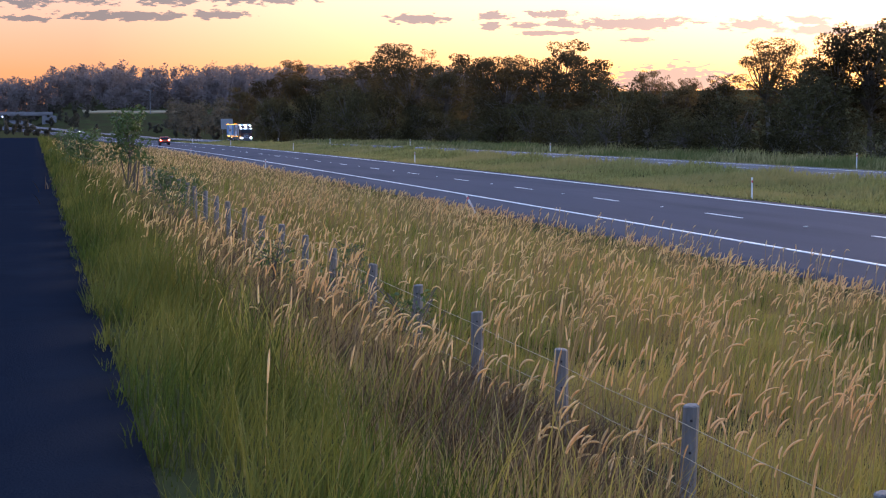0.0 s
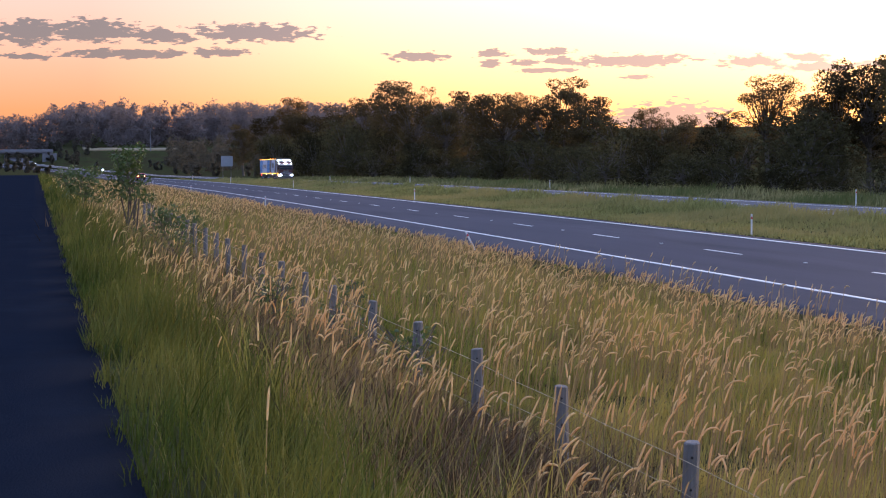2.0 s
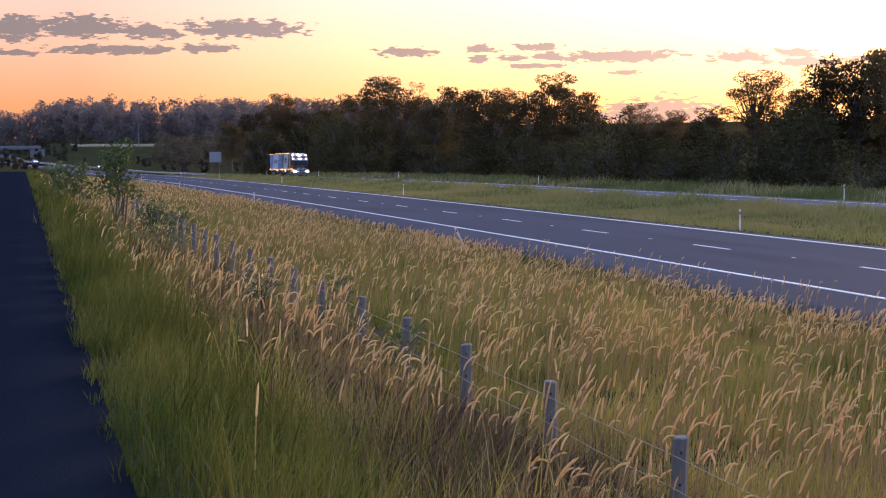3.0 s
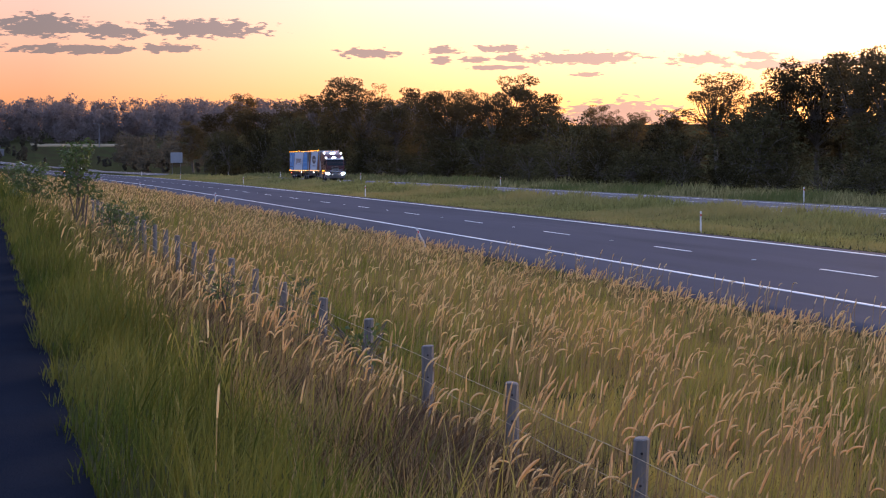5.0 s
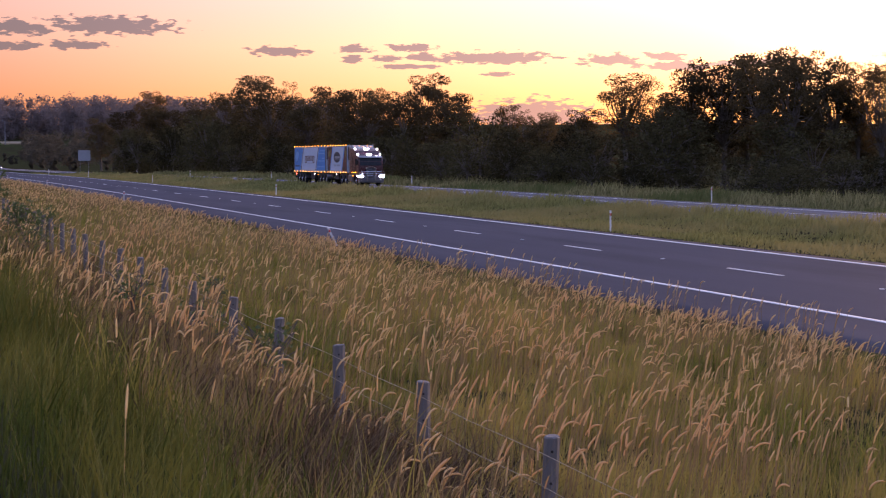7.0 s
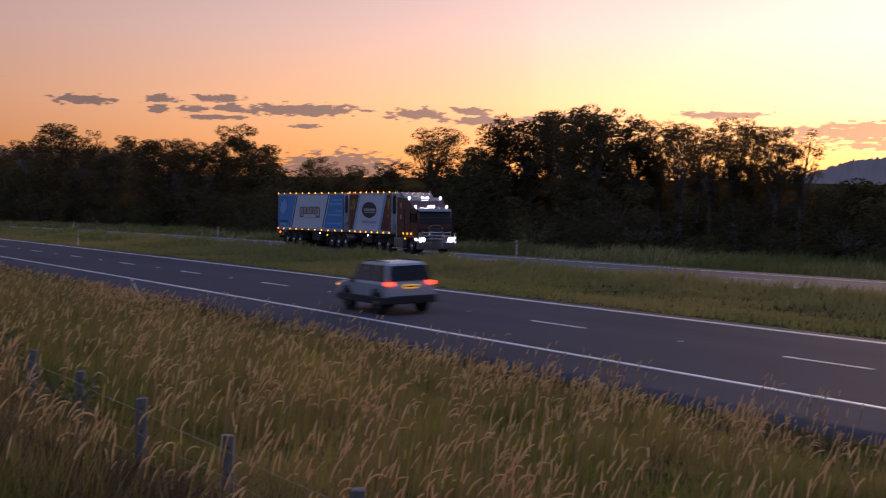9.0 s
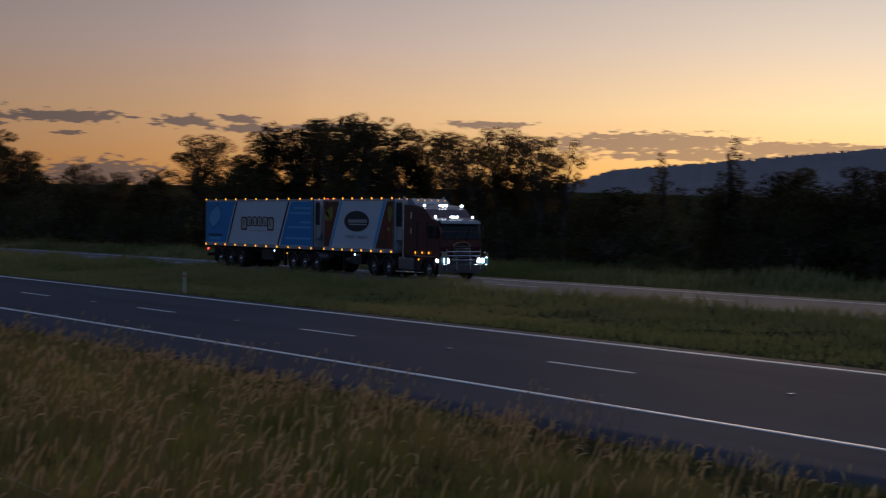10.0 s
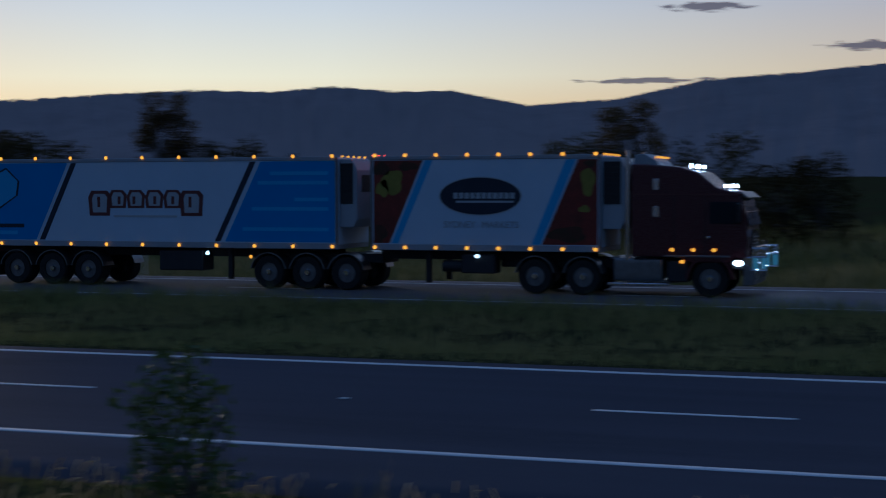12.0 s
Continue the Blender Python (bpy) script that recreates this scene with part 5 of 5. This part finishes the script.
def make_prime_mover():
    root = thing("truck", "dark maroon cab-over prime mover with chrome and bright lamps", "truck")
    # cab: side outline, front at y = 0
    cab = part("cab", prism([(0.48, 0.95), (0.42, 1.6), (0.46, 2.32), (0.66, 2.86), (1.25, 3.0), (1.75, 3.42), (2.3, 3.58), (3.2, 3.66), (3.62, 3.66), (3.62, 1.1), (2.3, 1.1), (2.0, 0.95)], 0.02, 2.48, 0.06, 3), "maroon", root)
    part("windscreen", prism([(0.17, 1.98), (0.38, 2.74), (0.40, 2.74), (0.19, 1.98)], 0.18, 2.32), "glass", cab, "dark tinted windscreen")
    part("wiper", tube((0.8, 0.16, 2.0), (1.15, 0.28, 2.5), 0.012, None, 5), "black", cab)
    part("wiper", tube((1.5, 0.16, 2.0), (1.85, 0.28, 2.5), 0.012, None, 5), "black", cab)
    part("sun_visor", prism([(0.32, 2.78), (0.16, 2.70), (0.14, 2.74), (0.36, 2.9), (0.5, 2.9)], 0.08, 2.42, 0.01, 1), "steel", cab, "dull steel sun visor")
    for x in (0.005, 2.485):
        part("side_window", box(x - 0.01, x + 0.02, 0.62, 1.45, 2.02, 2.62, 0.008), "glass", cab)
        part("sleeper_window", box(x - 0.012, x + 0.02, 2.85, 3.02, 2.95, 3.25, 0.008), "chrome", cab)
        part("sleeper_window", box(x - 0.012, x + 0.02, 2.85, 3.02, 2.2, 2.5, 0.008), "chrome", cab)
        part("door_seam", box(x - 0.006, x + 0.018, 1.56, 1.58, 1.1, 2.8), "black", cab)
        part("door_seam", box(x - 0.006, x + 0.018, 2.42, 2.44, 1.1, 2.8), "black", cab)
        part("trim_line", box(x - 0.008, x + 0.02, 0.5, 3.6, 2.81, 2.84), "letter_red", cab)
        part("door_handle", box(x - 0.03, x + 0.02, 1.44, 1.54, 1.62, 1.67, 0.008), "chrome", cab)
        part("step_rail", box(x - 0.025, x + 0.02, 0.9, 2.7, 1.1, 1.15, 0.008), "steel", cab)
    part("roof_fairing", prism([(2.85, 3.6), (3.58, 3.6), (3.58, 3.92), (3.3, 3.95), (2.95, 3.74)], 0.2, 2.3, 0.03), "box_grey", root, "pale grey roof fairing")
    for x, y in ((0.0, 3.72), (2.5, 3.72)):
        part("exhaust_pipe", tube((x if x else 0.12, y + 0.02, 1.0), (x if x else 0.12, y + 0.02, 4.05), 0.075, None, 14), "chrome", root)
    # front: grille, bumper, bar
    part("grille", box(0.72, 1.78, 0.12, 0.2, 1.02, 1.72, 0.02), "grey_trim", root)
    for k in range(7):
        part("grille_slat", box(0.76, 1.74, 0.095, 0.125, 1.08 + 0.09 * k, 1.12 + 0.09 * k, 0.004), "steel", root)
    bm = arch(0, 0, 0.42, 0.5, -0.03, 0.03, 10, 170, 14)
    bmesh.ops.transform(bm, matrix=Matrix.Translation((1.25, 0.12, 1.6)) @ pose(0, 0, 0, 0, 0, 90) @ Matrix.Diagonal((1, 1.15, 0.55, 1)), verts=bm.verts)
    part("grille_crown", bm, "chrome", root)
    part("bumper", prism([(0.28, 0.32), (-0.02, 0.36), (-0.05, 0.75), (0.25, 0.98)], 0.0, 2.5, 0.03), "steel", root, "dull steel bumper")
    for z in (0.98, 1.18, 1.38):
        part("bull_bar", tube((0.25, -0.06, z), (2.25, -0.06, z), 0.032, None, 10), "chrome", root)
    for x in (0.25, 0.85, 1.65, 2.25):
        part("bull_bar", tube((x, -0.06, 0.5), (x, -0.06, 1.52), 0.032, None, 10), "chrome", root)
    for x in (0.02, 2.06):
        part("lamp_housing", box(x, x + 0.42, -0.03, 0.6, 0.78, 1.12, 0.03), "chrome", root)
    for x in (0.12, 0.34, 2.16, 2.38):
        part("headlight", lens((x, -0.04, 0.95), 0.108, (1, 0.22, 0.95), 14, 8), "headlight", root)
    part("corner_lamp", lens((-0.01, 0.40, 0.95), 0.10, (0.25, 1.1, 0.8), 14, 8), "spot", root)
    # added glowing plates, for the blue reflection on the bull bar's ends
    for x in (0.0, 2.47):
        for y in (-0.36, -0.14):
            part("driving_lamp", box(x, x + 0.03, y, y + 0.15, 0.80, 1.10, 0.01), "glint_blue", root, "slim glowing plate for a blue-white reflection on the bull bar's end")
            part("glint_cap", box(x - 0.005, x + 0.035, y - 0.01, y + 0.16, 1.14, 1.34, 0.01), "chrome", root)
    for z in (0.76, 1.12, 1.36):
        for x in (0.015, 2.485):
            part("bull_bar", tube((x, -0.36, z), (x, 0.05, z), 0.022, None, 8), "chrome", root)
    for x in (0.14, 1.08, 1.25, 1.42, 2.36):
        part("roof_light", lens((x, 1.98, 3.60), 0.085, (1.0, 0.3, 0.7), 12, 8), "spot", root)
        part("roof_light", lens((x, 1.04, 3.05), 0.075, (1.0, 0.3, 0.7), 12, 8), "spot", root)
        part("light_bracket", box(x - 0.02, x + 0.02, 2.0, 2.08, 3.42, 3.60), "black", root)
        part("light_bracket", box(x - 0.02, x + 0.02, 1.06, 1.12, 2.88, 3.05), "black", root)
    for k in range(5):
        small_lamp(root, "marker_light", 0.45 + 0.4 * k, 3.0, 3.86, "amber", 0.036)
    for y, z in ((1.32, 1.3), (1.89, 1.3), (2.48, 1.3), (2.2, 0.97)):
        small_lamp(root, "marker_light", -0.03, y, z, "amber", 0.055)
    for x in (-0.14, 2.64):
        part("mirror", box(x - 0.1, x + 0.1, 0.32, 0.42, 2.05, 2.6, 0.03), "black", root)
        part("mirror_arm", tube((x, 0.38, 2.35), (0.1 if x < 0 else 2.4, 0.5, 2.7), 0.018, None, 6), "chrome", root)
    # chassis, tanks, steps
    for x in (0.75, 1.65):
        part("chassis_rail", box(x, x + 0.1, 0.4, 7.6, 0.72, 1.0, 0.01), "black", root)
    for x0, x1 in ((0.05, 0.68), (1.82, 2.45)):
        part("fuel_tank", box(x0, x1, 2.75, 4.15, 0.42, 1.05, 0.12, 3), "steel", root)
        part("side_step", box(x0 - 0.05 if x0 < 1 else x0, x1 if x0 < 1 else x1 + 0.05, 2.6, 4.3, 0.28, 0.36, 0.015), "chrome", root)
        part("entry_step", box(x0, x1, 2.05, 2.62, 0.4, 0.98, 0.03), "grey_trim", root)
    part("deck_plate", box(0.5, 2.0, 3.75, 4.3, 1.0, 1.06, 0.01), "steel", root)
    part("turntable", box(0.7, 1.8, 5.2, 6.4, 1.0, 1.16, 0.03), "black", root)
    part("front_guard", arch(1.44, 0.5, 0.58, 0.66, -0.01, 0.45, 0, 180), "maroon", root)
    part("front_guard", arch(1.44, 0.5, 0.58, 0.66, 2.05, 2.51, 0, 180), "maroon", root)
    wheel(root, 0.05, 1.44, side=-1)
    wheel(root, 2.45, 1.44, side=1)
    part("axle_beam", tube((0.3, 1.44, 0.5), (2.2, 1.44, 0.5), 0.07), "black", root)
    for y in (5.0, 6.4):
        axle(root, y)
        guards(root, y)
    return root


FRONT = ("bumper", "bull_bar", "driving_lamp", "glint_cap", "lamp_housing", "headlight", "grille", "grille_slat", "grille_crown", "sun_visor", "windscreen", "wiper", "mirror", "mirror_arm", "corner_lamp")
prime_mover, lead_trailer, rear_trailer = make_prime_mover(), make_lead_trailer(), make_rear_trailer()


for ob in prime_mover.children_recursive:
    if ob.name.split(".")[0] in FRONT:
        ob.matrix_basis = Matrix.Translation((0, 0.2 if ob.name.startswith(("windscreen", "wiper")) else 0.26, 0))


# ------------------------------------------------------------ cars
def make_car(label, paint, lit_front, lit_tail, tall=1.72, long=4.45):
    """A wagon whose nose looks along +y; its rear stands at y = 0."""
    root = thing("car", label, "car")
    k = tall / 1.72
    lower = [(0.0, 0.5), (0.02, 0.98 * k), (0.1, 1.06 * k), (2.95, 1.06 * k), (3.15, 1.05 * k), (long - 0.25, 0.97 * k), (long - 0.04, 0.85 * k), (long, 0.5), (long - 0.3, 0.42), (0.3, 0.42)]
    body = part("body", prism(lower, -0.86, 0.86, 0.09, 4), paint, root)
    cabin = bmesh.new()
    base = [(0.06, 1.0 * k), (3.05, 1.0 * k)]
    rows = []
    for x, inset in ((-0.83, 0), (-0.66, 1), (0.66, 1), (0.83, 0)):
        if inset:
            rows.append([cabin.verts.new((x, y, z)) for y, z in ((0.22, tall - 0.06), (0.6, tall), (2.1, tall - 0.01), (2.5, tall - 0.08))])
        else:
            rows.append([cabin.verts.new((x, y, z)) for y, z in ((0.05, 1.0 * k), (0.7, 1.01 * k), (1.9, 1.01 * k), (3.05, 1.0 * k))])
    for a, b in zip(rows, rows[1:]):
        for j in range(3):
            cabin.faces.new((a[j], a[j + 1], b[j + 1], b[j]))
    cabin.faces.new([r[0] for r in rows])
    cabin.faces.new([r[3] for r in rows][::-1])
    bmesh.ops.recalc_face_normals(cabin, faces=cabin.faces)
    bmesh.ops.bevel(cabin, geom=list(cabin.edges), offset=0.055, segments=3, affect="EDGES")
    part("cabin", cabin, paint, root)
    # windows stand a little proud of the pillars
    def pane(corners, name):
        bm = bmesh.new()
        vs = [bm.verts.new(c) for c in corners]
        f = bm.faces.new(vs)
        bm.normal_update()
        n = f.normal.copy()
        drawn = bmesh.ops.extrude_face_region(bm, geom=[f])["geom"]
        bmesh.ops.translate(bm, vec=n * 0.012, verts=[g for g in drawn if isinstance(g, bmesh.types.BMVert)])
        bmesh.ops.recalc_face_normals(bm, faces=bm.faces)
        part(name, bm, "glass", root)
    zl, zh = 1.09 * k, tall - 0.10
    for s in (-1, 1):
        def sx(z):
            return s * (0.835 - 0.17 * (z - 1.0 * k) / (tall - 0.06 - 1.0 * k))
        for y0, y1, t0, t1 in ((0.2, 0.98, 0.42, 0.98), (1.03, 1.88, 1.03, 1.86), (1.93, 2.92, 1.91, 2.5)):
            c = [(sx(zl), y0, zl), (sx(zl), y1, zl), (sx(zh), t1, zh), (sx(zh), t0, zh)]
            pane(c if s > 0 else c[::-1], "side_window")
        part("roof_rail", tube((s * 0.6, 0.5, tall + 0.02), (s * 0.6, 2.1, tall + 0.02), 0.02, None, 6), "grey_trim", root)
        part("sill_cladding", box(s * 0.80, s * 0.89, 0.15, long - 0.2, 0.34, 0.58, 0.02), "grey_trim", root)
        part("wing_mirror", box(s * 0.86, s * 1.02, 2.62, 2.74, 1.0 * k, 1.14 * k, 0.03), "grey_trim", root)
        part("tail_light", box(s * 0.60, s * 0.875, -0.03, 0.16, 0.97 * k, 1.09 * k, 0.025, 2), lit_tail, root)
        part("indicator", lens((s * 0.85, long - 0.16, 0.86 * k), 0.05, (0.6, 1.2, 0.8), 10, 6), "amber" if lit_tail == "tail" else "plate", root)
        part("headlight", lens((s * 0.68, long - 0.03, 0.70 * k), 0.16, (1.1, 0.35, 0.5), 12, 8), lit_front, root)
        for y in (0.82, long - 0.9):
            wheel(root, s * 0.87, y, 0.38, 0.24, False, s, 1)
            part("wheel_arch", arch(y, 0.38, 0.40, 0.48, s * 0.82, s * 0.885, 0, 180, 10), "grey_trim", root)
    pane([(0.76, 0.03, 1.12 * k), (-0.76, 0.03, 1.12 * k), (-0.64, 0.205, tall - 0.11), (0.64, 0.205, tall - 0.11)][::-1], "rear_window")
    pane([(-0.72, 2.98, 1.06 * k), (0.72, 2.98, 1.06 * k), (0.6, 2.58, tall - 0.14), (-0.6, 2.58, tall - 0.14)][::-1], "windscreen")
    part("rear_bumper", box(-0.86, 0.86, -0.09, 0.2, 0.36, 0.62, 0.05, 2), "grey_trim", root)
    part("front_bumper", box(-0.84, 0.84, long - 0.15, long + 0.05, 0.36, 0.6, 0.04, 2), "grey_trim", root)
    part("number_plate", box(-0.26, 0.26, -0.03, -0.004, 0.86 * k, 1.0 * k, 0.006), "plate_glow" if lit_tail == "tail" else "plate", root)
    part("plate_bar", box(-0.2, 0.2, -0.036, -0.031, 0.905 * k, 0.955 * k), "grey_trim", root)
    return root


silver_wagon = make_car("blue-grey four-wheel-drive wagon with its tail lights on", "silver", "stud", "tail", 1.7, 4.2)
red_car = make_car("red car driving away with bright tail lights", "red_car", "stud", "far_tail", 1.5, 4.4)
dark_car = make_car("dark car coming nearer with its headlights on", "grey_trim", "far_headlight", "red_reflector", 1.5, 4.4)
white_car = make_car("white car coming nearer with its headlights on", "box_white", "far_headlight", "red_reflector", 1.5, 4.4)


# ------------------------------------------------------------ what moves
TICKS = [0.5 * k for k in range(25)]


def motions():
    def lorry(t):
        y = 5.56 + 27.93 * (12 - t)
        slope = math.degrees(math.atan2(float(far_road_z(y + 20) - far_road_z(y)), 20))
        return Matrix.Translation((43.0, y, float(far_road_z(y)) + 0.008)) @ pose(0, 0, 0, slope, 0, 0)

    for ob in (prime_mover, lead_trailer, rear_trailer):
        walk(ob, [(t, lorry(t)) for t in TICKS])

    def away(x, start, speed):
        def at(t):
            y = start + speed * t
            slope = math.degrees(math.atan2(float(road_z(x, y + 4) - road_z(x, y)), 4))
            return Matrix.Translation((x, y, float(road_z(x, y)) + 0.008)) @ pose(0, 0, 0, slope, -math.degrees(math.atan(SUPER)), 0)
        return at

    def coming(start, speed):
        def at(t):
            y = start - speed * t
            x = 41.5 + float(bend(y))
            turn = math.degrees(math.atan2(float(bend(y + 5) - bend(y)), 5))
            slope = math.degrees(math.atan2(float(far_road_z(y + 5) - far_road_z(y)), 5))
            return Matrix.Translation((x, y, float(far_road_z(y)) + 0.008)) @ pose(0, 0, 0, -slope, 0, 180 - turn)
        return at

    for ob, at in ((silver_wagon, away(21.95, 31.55 - 29.3 * 8.5, 29.3)), (red_car, away(22.0, 279, 32.0)), (dark_car, coming(805, 25.5)), (white_car, coming(940, 25.5))):
        walk(ob, [(t, at(t)) for t in TICKS])
    # wheels turn on their axles
    for hub, x, y, r, way in SPIN:
        walk(hub, [(0.1 * k, Matrix.Translation((x, y, r)) @ pose(0, 0, 0, -way * ((72 * k) % 360), 0, 0)) for k in range(121)])


motions()
